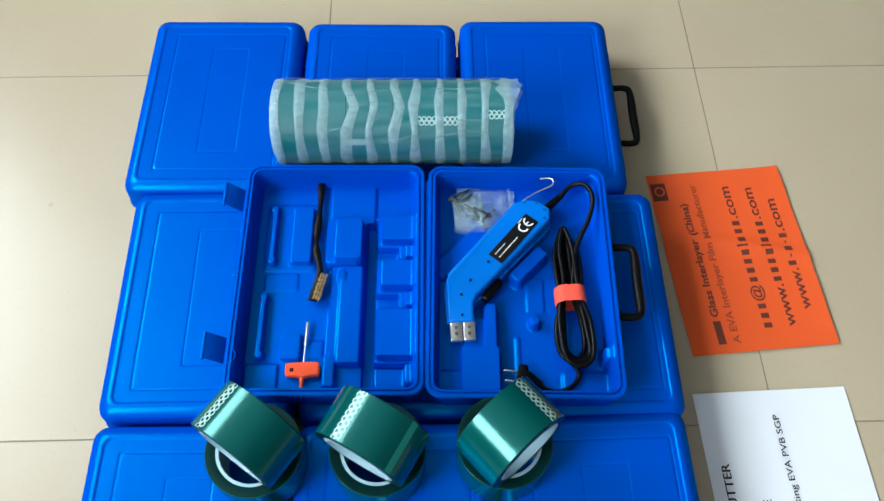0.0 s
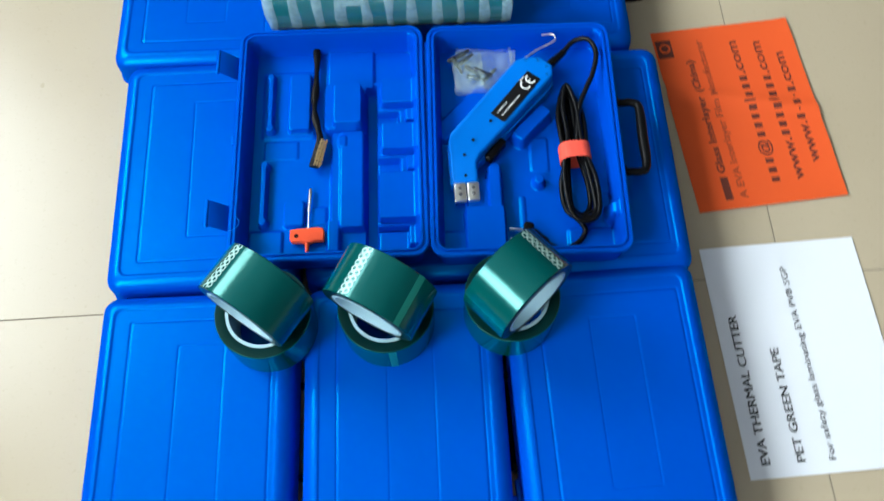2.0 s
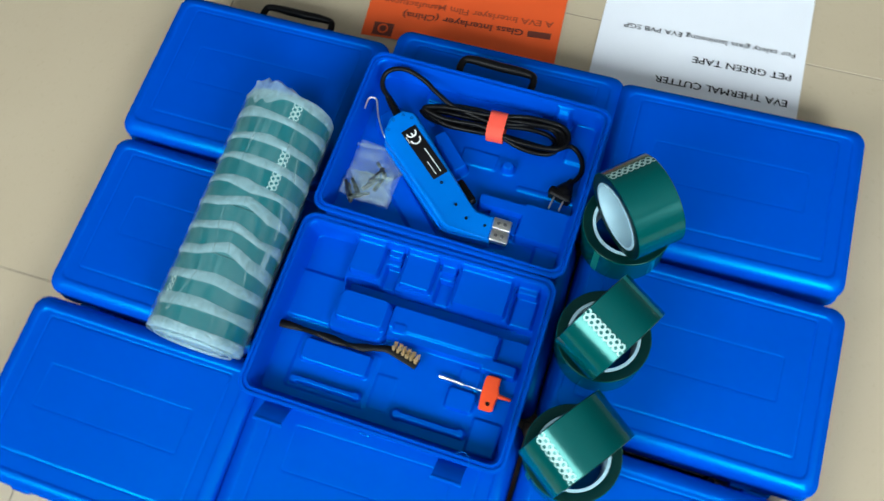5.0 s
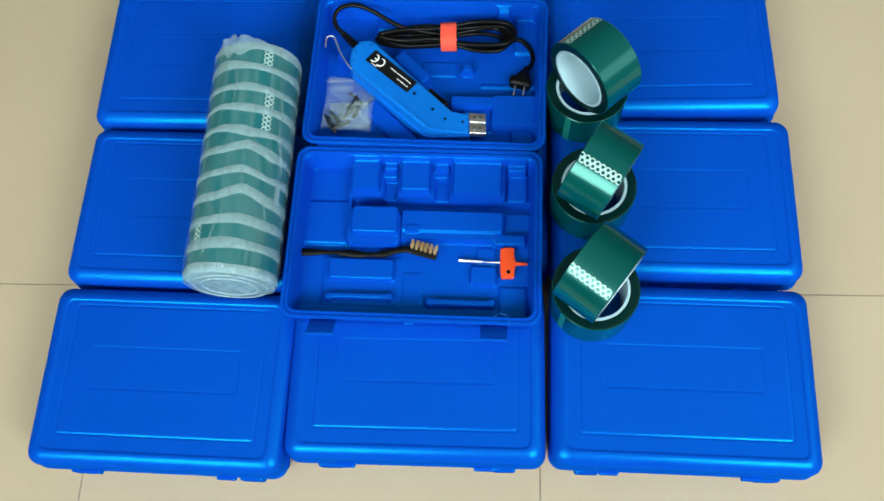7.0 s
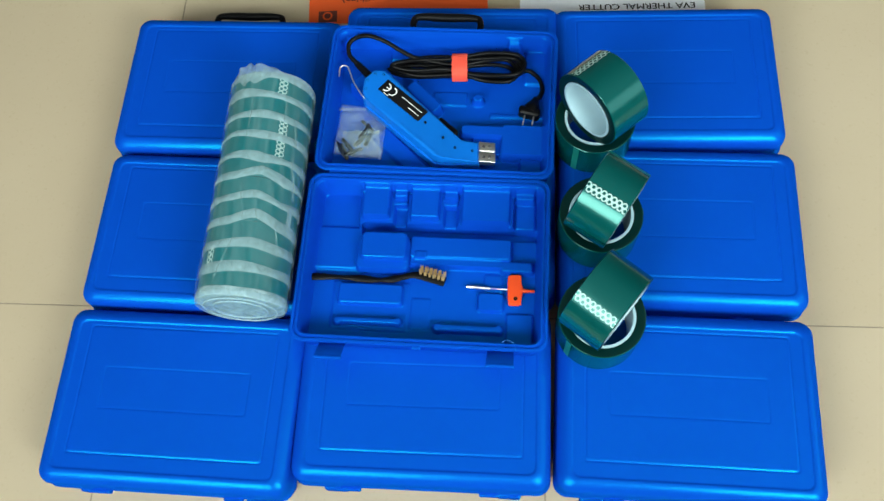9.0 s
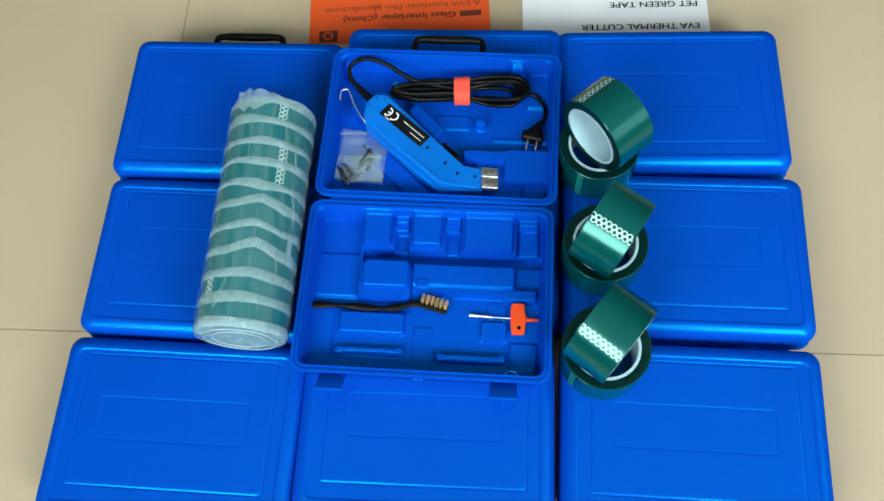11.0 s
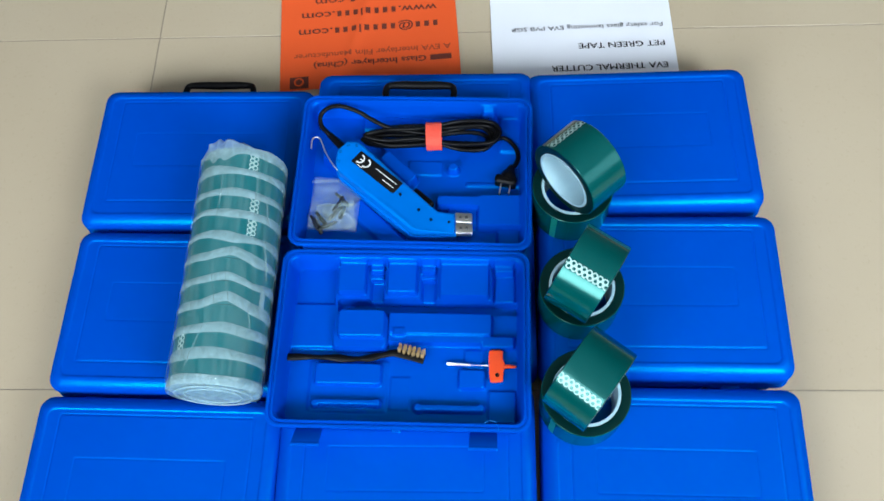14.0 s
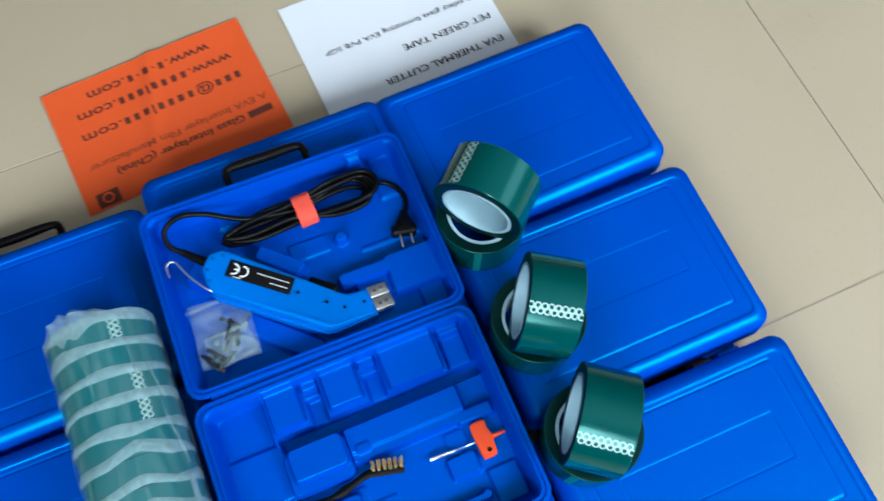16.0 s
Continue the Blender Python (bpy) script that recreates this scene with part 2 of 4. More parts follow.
def tube(name, line, radius, mat, parent=None, label="", closed=False, sides=10):
    """A round bar along a line; radius may be a list, one for each point."""
    verts, faces, n = [], [], len(line)
    side = Vector((0, 0, 1))
    for i, p in enumerate(line):
        ahead = (line[(i + 1) % n] if closed or i < n - 1 else p) - (line[i - 1] if closed or i > 0 else p)
        ahead.normalize()
        side = (side - side.dot(ahead) * ahead)
        if side.length < 1e-4:
            side = ahead.orthogonal()
        side.normalize()
        up = ahead.cross(side)
        r = float(radius[i]) if isinstance(radius, (list, tuple)) else radius
        for k in range(sides):
            a = 2 * math.pi * k / sides
            verts.append(p + r * (math.cos(a) * side + math.sin(a) * up))
    for i in range(n if closed else n - 1):
        for k in range(sides):
            j, q = (i + 1) % n, (k + 1) % sides
            faces.append((i * sides + k, i * sides + q, j * sides + q, j * sides + k))
    if not closed:
        faces.append(tuple(range(sides - 1, -1, -1)))
        faces.append(tuple(range((n - 1) * sides, n * sides)))
    return from_lists(name, verts, faces, mat, parent, label, 50)


def lathe(name, profile, mat, parent=None, label="", sides=72, closed=True):
    """Turns a profile of (radius, z) round the z axis."""
    verts, faces, n = [], [], len(profile)
    for k in range(sides):
        a = 2 * math.pi * k / sides
        verts += [(r * math.cos(a), r * math.sin(a), z) for r, z in profile]
    for k in range(sides):
        q = (k + 1) % sides
        for i in range(n if closed else n - 1):
            j = (i + 1) % n
            faces.append((k * n + i, q * n + i, q * n + j, k * n + j))
    return from_lists(name, verts, faces, mat, parent, label, 35)


def smooth_step(t):
    t = np.clip(t, 0, 1)
    return t * t * (3 - 2 * t)


def rect_distance(x, y, cx, cy, hw, hd, r, turn=0.0):
    """Distance from the edge of a rounded rectangle, negative inside."""
    c, s = math.cos(radians(turn)), math.sin(radians(turn))
    u, v = c * (x - cx) + s * (y - cy), -s * (x - cx) + c * (y - cy)
    qx, qy = np.abs(u) - hw + r, np.abs(v) - hd + r
    return np.hypot(np.maximum(qx, 0), np.maximum(qy, 0)) + np.minimum(np.maximum(qx, qy), 0) - r


def moulded(name, hw, hd, r, rim, floor, wall, bumps, mat, parent, nx=220, ny=160):
    """The moulded inside of a case half: a sheet that falls from the rim to the floor, with raised and sunk shapes."""
    x, y = np.meshgrid(np.linspace(-hw, hw, nx), np.linspace(-hd, hd, ny))
    inside = smooth_step(-rect_distance(x, y, 0, 0, hw - 0.0015, hd - 0.0015, r) / wall)
    rise = np.zeros_like(x)
    for cx, cy, bw, bd, turn, height, br, edge in bumps:
        h = height * smooth_step(0.5 - rect_distance(x, y, cx, cy, bw, bd, br, turn) / edge)
        rise = np.where(height > 0, np.maximum(rise, h), np.minimum(rise, h) + np.maximum(rise, 0) * 0) if height > 0 else np.where(h < -1e-5, np.minimum(rise, h), rise)
    z = rim - 0.002 - (rim - 0.002 - floor - rise) * inside
    verts = np.stack([x.ravel(), y.ravel(), z.ravel()], 1)
    i = np.arange(nx * ny).reshape(ny, nx)
    faces = np.stack([i[:-1, :-1], i[:-1, 1:], i[1:, 1:], i[1:, :-1]], -1).reshape(-1, 4)
    return from_lists(name, verts.tolist(), faces.tolist(), mat, parent, "", 60)


def lettering(name, text, size, m, mat, parent, bold=0.0, bend=None, width=None):
    """Words as a thin flat mesh; m places their start, bend lifts them with the sheet."""
    cu = bpy.data.curves.new(name, "FONT")
    cu.body, cu.size, cu.offset, cu.resolution_u = text, size, bold, 3
    tmp = new(name, cu)
    me = bpy.data.meshes.new_from_object(tmp.evaluated_get(bpy.context.evaluated_depsgraph_get()))
    bpy.data.objects.remove(tmp)
    long = max((v.co.x for v in me.vertices), default=1)
    for v in me.vertices:
        if width:
            v.co.x *= width / long
        v.co = m @ v.co
        if bend:
            v.co.z += bend(v.co.x, v.co.y)
    me.materials.append(mat)
    ob = new(name, me)
    ob.parent = parent
    return ob


def bars(name, widths, gap, height, m, mat, parent, bend=None, kind="stuff"):
    """Plain bars in a row, in place of writing."""
    verts, faces, x = [], [], 0.0
    for w in widths:
        cells = max(2, int(w / 0.008))
        for k in range(cells + 1):
            for y in (0, height):
                p = m @ Vector((x + w * k / cells, y, 0))
                verts.append((p.x, p.y, p.z + (bend(p.x, p.y) if bend else 0)))
        b = len(verts) - 2 * (cells + 1)
        faces += [(b + 2 * k, b + 2 * k + 2, b + 2 * k + 3, b + 2 * k + 1) for k in range(cells)]
        x += w + gap
    return tagged(from_lists(name, verts, faces, mat, parent), kind=kind if len(widths) > 1 else "")


# ---- room ----
SPAN = 2.7          # half the room
HEIGHT = 2.8
GRID = pose(-0.469, 0.424, 0, 0, 0, -1.3)   # a crossing of the tile joints
ROOM_FRONT, ROOM_BACK = -1.9, 3.3


def wall(name, a, b, openings=()):
    """An upright wall from a to b, 0.15 m thick, with openings (from, to, sill, head) along it."""
    a, b = Vector(a), Vector(b)
    run, long = (b - a).normalized(), (b - a).length
    out = Vector((run.y, -run.x, 0)) * 0.15
    bm = bmesh.new()
    pieces, at = [], 0.0
    for u, v, sill, head in openings:
        pieces += [(at, u, 0, HEIGHT), (u, v, 0, sill), (u, v, head, HEIGHT)]
        at = v
    pieces.append((at, long, 0, HEIGHT))
    for u, v, low, high in pieces:
        p = [a + run * u, a + run * v]
        vs = [bm.verts.new(q + k * out + Vector((0, 0, z))) for z in (low, high) for q in p for k in (0, 1)]
        for q in ((0, 1, 3, 2), (4, 6, 7, 5), (0, 2, 6, 4), (1, 5, 7, 3), (0, 4, 5, 1), (2, 3, 7, 6)):
            bm.faces.new([vs[i] for i in q])
    return tagged(part(name, bm, WALL_LOW_BOUNCE), "unseen room wall, kept dark grey to limit bounced light", "wall", kind="structure")


# walls and ceiling stay out of view and only shape the light
wall("wall_front", (SPAN, ROOM_FRONT, 0), (-SPAN, ROOM_FRONT, 0), [(0.7, 1.9, 1.3, 2.65), (3.0, 4.5, 1.11, 2.65)])
wall("wall_back", (-SPAN, ROOM_BACK, 0), (SPAN, ROOM_BACK, 0))
wall("wall_left", (-SPAN, ROOM_FRONT, 0), (-SPAN, ROOM_BACK, 0))
# this opening is made up to hold the side fill lamp
wall("wall_right", (SPAN, ROOM_BACK, 0), (SPAN, ROOM_FRONT, 0), [(3.1, 4.5, 1.0, 2.4)])
ceiling = block("ceiling", 0, (ROOM_FRONT + ROOM_BACK) / 2, HEIGHT + 0.06, 2 * SPAN + 0.3, ROOM_BACK - ROOM_FRONT + 0.3, 0.12, 0.005, CEILING_LOW_BOUNCE)
tagged(ceiling, "unseen room ceiling, kept dark grey to limit bounced light", "ceiling", kind="structure")

floor = block("floor", 0, (ROOM_FRONT + ROOM_BACK) / 2, -0.0509, 2 * SPAN + 0.3, ROOM_BACK - ROOM_FRONT + 0.3, 0.1, 0.004, GROUT)
tagged(floor, "grey-brown grout bed under beige floor tiles", "floor", kind="structure")

# ---- cases ----
W, D, H = 0.3265, 0.2335, 0.0895


def closed_case(m, label, with_handle=False):
    top = thing("tool_case", m, label, "tool case", "closed blue cases on the floor")
    hw, hd = W / 2, D / 2
    base = [(0.012, 0.0, 0.014), (0.0085, 0.0018, 0.016), (0.007, 0.006, 0.017), (0.003, 0.038, 0.018), (0.0008, 0.0395, 0.018), (0.0006, 0.0422, 0.018), (0.003, 0.0426, 0.017)]
    loft("base", [rounded(0, 0, hw - i, hd - i, r, z) for i, z, r in base], BLUE, top)
    lid = [(0.003, 0.0430, 0.017), (0.0, 0.0434, 0.018), (0.0, 0.0462, 0.018), (0.0012, 0.0472, 0.018), (0.0016, 0.060, 0.018), (0.0020, 0.0745, 0.018), (0.0028, 0.0785, 0.018),
           (0.0050, 0.0826, 0.017), (0.0090, 0.0858, 0.015), (0.0140, H - 0.0004, 0.013), (0.0175, H, 0.011), (0.0190, H, 0.0105), (0.0198, H - 0.0002, 0.010), (0.0206, H - 0.0012, 0.010), (0.0216, H - 0.0014, 0.0095), (0.0230, H - 0.0014, 0.009)]
    loops = [rounded(0, 0, hw - i, hd - i, r, z) for i, z, r in lid]
    for i, z in ((-0.0024, H - 0.0014), (-0.001, H - 0.0014), (-0.0002, H - 0.0022), (0.0004, H - 0.0021), (0.0016, H - 0.0013), (0.0030, H - 0.0010), (0.0040, H - 0.0010)):
        loops.append(rounded(0, 0.0065, hw - 0.0365 - i, hd - 0.0335 - i, 0.004, z))
    for i, z in ((-0.003, H - 0.0010), (-0.0012, H - 0.0010), (0.0, H - 0.0012), (0.0009, H - 0.0017), (0.0018, H - 0.0014), (0.0034, H - 0.0014)):
        loops.append(rounded(0, 0.008, hw - 0.066 - i, 0.0275 - i, 0.003, z))
    loft("lid", loops, BLUE, top, smooth=60)
    for x in (-0.088, 0.086):
        block("hinge", x, -hd - 0.0005, 0.043, 0.024, 0.007, 0.010, 0.002, BLUE, top)
    for x in (-0.112, 0.112):
        block("foot", x, -hd + 0.004, 0.014, 0.030, 0.012, 0.022, 0.003, BLUE, top)
    for x in (-0.1, 0.1):
        block("latch", x, hd + 0.0005, 0.047, 0.028, 0.006, 0.026, 0.002, BLUE, top)
    if with_handle:
        carry_handle(top, hd - 0.002, 0.046, 0.033)
    else:
        drop = glide([(-0.053, hd + 0.003, 0.046), (-0.053, hd + 0.0055, 0.034), (-0.051, hd + 0.006, 0.016), (-0.044, hd + 0.006, 0.010), (0, hd + 0.006, 0.009),
                      (0.044, hd + 0.006, 0.010), (0.051, hd + 0.006, 0.016), (0.053, hd + 0.0055, 0.034), (0.053, hd + 0.003, 0.046)], 6)
        tube("handle", drop, 0.0048, BLACK, top, "black plastic carrying handle folded down")
    return top


def carry_handle(parent, y, z, reach=0.036, half=0.053):
    grip = glide([(-half, y, z), (-half, y + 0.012, z), (-half, y + reach - 0.008, z), (-half + 0.008, y + reach, z), (0, y + reach, z),
                  (half - 0.008, y + reach, z), (half, y + reach - 0.008, z), (half, y + 0.012, z), (half, y, z)], 6)
    handle = tube("handle", grip, [0.0048 + 0.0016 * math.exp(-((p.x / 0.04) ** 4)) for p in grip], BLACK, parent, "black plastic carrying handle")
    for x in (-half, half):
        block("pivot", x, y + 0.003, z, 0.014, 0.009, 0.014, 0.003, BLACK, handle)
    return handle


CASES = [
    (0.2985, 0.1502, -0.4, "closed blue plastic tool case, papers lying beside it", False),
    (0.3007, -0.0894, -1.9, "closed blue plastic tool case with green tape rolls on it", False),
    (0.292, -0.3305, -2.3, "closed blue plastic tool case at the outer corner", False),
    (-0.0157, 0.1601, -1.6, "closed blue plastic tool case under the open case", False),
    (-0.027, -0.08, -1.6, "closed blue plastic tool case hidden under the open case", False),
    (-0.0386, -0.3204, -1.5, "closed blue plastic tool case, half covered by an open lid", False),
    (-0.3437, 0.1426, -2.1, "closed blue plastic tool case with raised black handle", True),
    (-0.3468, -0.0951, -2.7, "closed blue plastic tool case carrying a wrapped tape bundle", False),
    (-0.3612, -0.3307, -2.5, "closed blue plastic tool case with nothing on it", False),
]
for cx, cy, turn, label, grip in CASES:
    closed_case(pose(cx, cy, 0.0004, 0, 0, turn), label, grip)

# ---- open case ----
OPEN_Z = H + 0.001
HALF_H = 0.047
FLOOR_Z = 0.0115
BODY = pose(-0.026, 0.080, OPEN_Z, 0, 0, -3.2)
LID = pose(-0.040, -0.157, OPEN_Z, 0, 0, -2.5)
open_case = thing("open_tool_case", BODY, "opened blue plastic tool case with moulded compartments", "tool case")


def half_shell(name, m, bumps, label):
    """One half of the open case, lying with its inside up."""
    hw, hd = W / 2 - 0.0015, D / 2 + 0.0005
    outer = [(0.012, 0.0, 0.014), (0.0085, 0.0018, 0.016), (0.006, 0.006, 0.017), (0.0025, HALF_H - 0.006, 0.018), (0.0004, HALF_H - 0.005, 0.018),
             (0.0, HALF_H - 0.0018, 0.018), (0.0014, HALF_H, 0.017), (0.0042, HALF_H, 0.015), (0.0052, HALF_H - 0.0022, 0.0145), (0.0064, HALF_H - 0.0022, 0.014),
             (0.0074, HALF_H + 0.0004, 0.0135), (0.0092, HALF_H + 0.0004, 0.012), (0.0100, HALF_H - 0.001, 0.011), (0.0108, HALF_H - 0.006, 0.011)]
    shell = loft(name, [rounded(0, 0, hw - i, hd - i, r, z) for i, z, r in outer], BLUE, open_case, label, (True, False))
    shell.matrix_parent_inverse = Matrix.Identity(4)
    shell.matrix_basis = BODY.inverted() @ m
    moulded("moulding", hw - 0.0085, hd - 0.0085, 0.013, HALF_H - 0.001, FLOOR_Z, 0.007, bumps, BLUE, shell)
    return shell


def local(m, x, y):
    return m.inverted() @ Vector((x, y, 0))


def bump(m, x0, x1, y0, y1, top, turn=0.0, r=0.004, edge=0.004):
    """A raised block of the moulding between the given sides, its top at the given height above the ground."""
    c = local(m, (x0 + x1) / 2, (y0 + y1) / 2)
    return (c.x, c.y, (x1 - x0) / 2, (y1 - y0) / 2, turn, top - OPEN_Z - FLOOR_Z, r, edge)


lid_bumps = [
    bump(LID, -0.124, -0.087, -0.093, -0.028, 0.127), bump(LID, -0.060, -0.020, -0.096, -0.030, 0.127), bump(LID, 0.008, 0.073, -0.103, -0.034, 0.127),
    bump(LID, -0.129, -0.082, -0.1045, -0.028, 0.114, 0, 0.006, 0.003), bump(LID, -0.065, -0.015, -0.1075, -0.030, 0.114, 0, 0.006, 0.003), bump(LID, 0.003, 0.078, -0.1125, -0.034, 0.114, 0, 0.006, 0.003),
    bump(LID, -0.083, -0.064, -0.064, -0.036, 0.122, 0, 0.003, 0.003), bump(LID, -0.083, -0.064, -0.072, -0.036, 0.113, 0, 0.003, 0.003),
    bump(LID, -0.016, 0.004, -0.066, -0.038, 0.122, 0, 0.003, 0.003), bump(LID, -0.016, 0.004, -0.074, -0.038, 0.113, 0, 0.003, 0.003),
    bump(LID, 0.080, 0.106, -0.070, -0.044, 0.122, 0, 0.003, 0.003),
    bump(LID, 0.080, 0.106, -0.106, -0.060, 0.107, 0, 0.003, 0.003),
    bump(LID, -0.123, -0.062, -0.154, -0.116, 0.128, 0, 0.006), bump(LID, -0.130, -0.060, -0.1655, -0.118, 0.117, 0, 0.008, 0.003),
    bump(LID, -0.186, -0.124, -0.160, -0.100, 0.106, 0, 0.003), bump(LID, -0.060, 0.074, -0.150, -0.119, 0.115, 0, 0.004), bump(LID, -0.060, 0.064, -0.160, -0.119, 0.112, 0, 0.004), bump(LID, -0.054, -0.036, -0.150, -0.138, 0.117, 0, 0.003),
    bump(LID, 0.060, 0.102, -0.168, -0.152, 0.112, 0, 0.003),
    bump(LID, -0.152, -0.067, -0.211, -0.182, 0.112, 0, 0.005), bump(LID, -0.160, -0.060, -0.244, -0.178, 0.104, 0, 0.004),
    bump(LID, -0.154, -0.068, -0.2375, -0.2295, 0.114, 0, 0.004, 0.003), bump(LID, -0.025, 0.061, -0.2475, -0.2395, 0.114, 0, 0.004, 0.003),
    bump(LID, -0.156, -0.144, -0.2385, -0.2275, 0.114, 0, 0.0055, 0.003), bump(LID, -0.079, -0.067, -0.240, -0.229, 0.114, 0, 0.0055, 0.003),
    bump(LID, -0.027, -0.015, -0.247, -0.236, 0.114, 0, 0.0055, 0.003), bump(LID, 0.050, 0.062, -0.2495, -0.2385, 0.114, 0, 0.0055, 0.003),
    bump(LID, -0.057, -0.032, -0.243, -0.201, 0.1035, 0, 0.002, 0.002), bump(LID, 0.030, 0.063, -0.219, -0.194, 0.109, 0, 0.004, 0.003), bump(LID, 0.038, 0.062, -0.192, -0.168, 0.104, 0, 0.003, 0.003),
    bump(LID, 0.066, 0.100, -0.262, -0.222, 0.105, 0, 0.003, 0.003),
    bump(LID, -0.125, 0.112, -0.1165, -0.1035, OPEN_Z + FLOOR_Z - 0.0110, 0, 0.003, 0.002),
]
body_bumps = [
    bump(BODY, 0.060, 0.128, -0.002, 0.046, 0.121), bump(BODY, 0.004, 0.066, 0.030, 0.047, 0.121, 0, 0.006), bump(BODY, 0.020, 0.060, 0.004, 0.040, 0.112, 0, 0.004),
    bump(BODY, 0.086, 0.120, -0.03, 0.02, 0.108, 0, 0.004),
    bump(BODY, -0.078, -0.018, 0.083, 0.103, 0.122, -43, 0.006), bump(BODY, -0.125, -0.030, -0.004, 0.022, 0.110, -43, 0.004), bump(BODY, -0.152, -0.118, 0.098, 0.124, 0.125, -43, 0.004),
    bump(BODY, 0.020, 0.036, 0.087, 0.100, 0.116, 0, 0.006), bump(BODY, -0.035, 0.012, 0.088, 0.110, 0.104, 0, 0.002, 0.002), bump(BODY, 0.045, 0.125, 0.066, 0.072, 0.104, 0, 0.002, 0.002),
    bump(BODY, 0.070, 0.090, 0.170, 0.184, 0.128, 0, 0.004, 0.008), bump(BODY, 0.095, 0.125, 0.120, 0.175, 0.106, 0, 0.004), bump(BODY, -0.100, 0.050, 0.160, 0.185, 0.106, 0, 0.004),
]
half_shell("body", BODY, body_bumps, "moulded blue body half with tool compartments")
lid_shell = half_shell("lid", LID, lid_bumps, "moulded blue lid half with raised pads")
for x in (-0.106, 0.104):
    flap = [rounded(x, 0, 0.0165, 0.0015, 0.001, z, 2) for z in (0, 0.004, 0.022, 0.027)]
    lean = [(-D / 2 + 0.001, HALF_H - 0.010), (-D / 2 - 0.003, HALF_H - 0.004), (-D / 2 - 0.0195, HALF_H + 0.0125), (-D / 2 - 0.0230, HALF_H + 0.0130)]
    loft("latch", [[(p[0], p[1] + dy, dz) for p in loop] for loop, (dy, dz) in zip(flap, lean)], BLUE, lid_shell, "blue plastic snap latch")
    block("latch_lip", x, -D / 2 - 0.0225, HALF_H + 0.0120, 0.0345, 0.0042, 0.0052, 0.0014, BLUE, lid_shell)
block("latch_catch", 0, -D / 2 - 0.001, HALF_H - 0.003, 0.012, 0.006, 0.005, 0.002, BLUE, lid_shell)
block("hinge", -0.004, -0.1168, HALF_H - 0.0065, 0.272, 0.008, 0.005, 0.002, BLUE, open_case, "thin moulded hinge strip")
carry_handle(open_case, D / 2 - 0.002, 0.028, 0.033, 0.049)

# ---- tape rolls ----
R_OUT, R_CORE, R_IN, WIDTH = 0.0532, 0.0412, 0.0378, 0.0565


def chain_strip(parent, start, radius, width, mat, rows=2, name="printed_strip", pitch=0.0062):
    """A printed chain of linked rings across the tape, bent round the roll."""
    verts, faces, n = [], [], 12
    count = int(width / pitch)
    step = width / count
    for row in range(rows):
        for k in range(count):
            z0 = (k + 0.5 + (0.25 if row % 2 else -0.25)) * step - width / 2
            a0 = start + row * pitch * 0.86 / radius
            base = len(verts)
            for ring in (1.0, 0.56):
                for q in range(n):
                    b = 2 * math.pi * q / n
                    a, z = a0 + ring * 0.60 * pitch * math.cos(b) / radius, z0 + ring * 0.54 * step * math.sin(b)
                    r = radius + 0.00004 * (row + k % 2 * 2)
                    verts.append((r * math.cos(a), r * math.sin(a), max(-width / 2, min(width / 2, z))))
            faces += [(base + q, base + (q + 1) % n, base + n + (q + 1) % n, base + n + q) for q in range(n)]
    return tagged(from_lists(name, verts, faces, mat, parent, "white printed chain pattern"), kind="stuff")


def curved_patch(name, a0, a1, z0, z1, radius, mat, parent, label=""):
    n, verts, faces = 10, [], []
    for k in range(n + 1):
        a = a0 + (a1 - a0) * k / n
        verts += [(radius * math.cos(a), radius * math.sin(a), z) for z in (z0, z1)]
    faces = [(2 * k, 2 * k + 2, 2 * k + 3, 2 * k + 1) for k in range(n)]
    return from_lists(name, verts, faces, mat, parent, label)


def tape_roll(m, label, strip, second=None):
    top = thing("tape_roll", m, label, "tape roll", "loose green tape rolls")
    h = WIDTH / 2
    lathe("tape", [(R_CORE + 0.0001, -h), (R_OUT - 0.0006, -h), (R_OUT, -h + 0.0006), (R_OUT, h - 0.0006), (R_OUT - 0.0006, h), (R_CORE + 0.0001, h)], TAPE_FACE, top, "glossy green polyester tape")
    for s in (-1, 1):
        lathe("tape_edge", [(R_CORE + 0.0002, s * (h + 0.0002)), (R_OUT - 0.0008, s * (h + 0.0002)), (R_OUT - 0.0012, s * (h + 0.0005)), (R_CORE + 0.001, s * (h + 0.0005))], TAPE_SIDE, top, "dark green wound tape edge")
    e = h + 0.0008
    lathe("core", [(R_IN, -e), (R_CORE, -e), (R_CORE, e), (R_IN, e), (R_IN - 0.0004, e - 0.001), (R_IN - 0.0004, -e + 0.001)], CORE, top, "white core ring")
    if strip is not None:
        chain_strip(top, radians(strip), R_OUT + 0.0002, WIDTH - 0.001, STRIP_WHITE)
    if second is not None:
        curved_patch("loose_end", radians(second), radians(second + 9), -h, h, R_OUT + 0.00025, TAPE_PALE, top, "pale end of the tape")
    return top


LOWER = [(0.1867, 0.040, 115), (0.1878, -0.1005, 240), (0.1828, -0.2360, 95)]
for x, y, spin in LOWER:
    tape_roll(pose(x, y, H + 0.0012 + WIDTH / 2, 0, 0, spin), "green tape roll lying flat on a blue case", None, 120)
# each upper roll stands on edge across the roll below it
UPPER = [(0.1908, 0.0422, 0.1945, 39.5, 142, 0.5), (0.1886, -0.1030, 0.1962, -33, 200, 6), (0.1812, -0.2318, 0.1965, -38.5, 212, 2.2)]
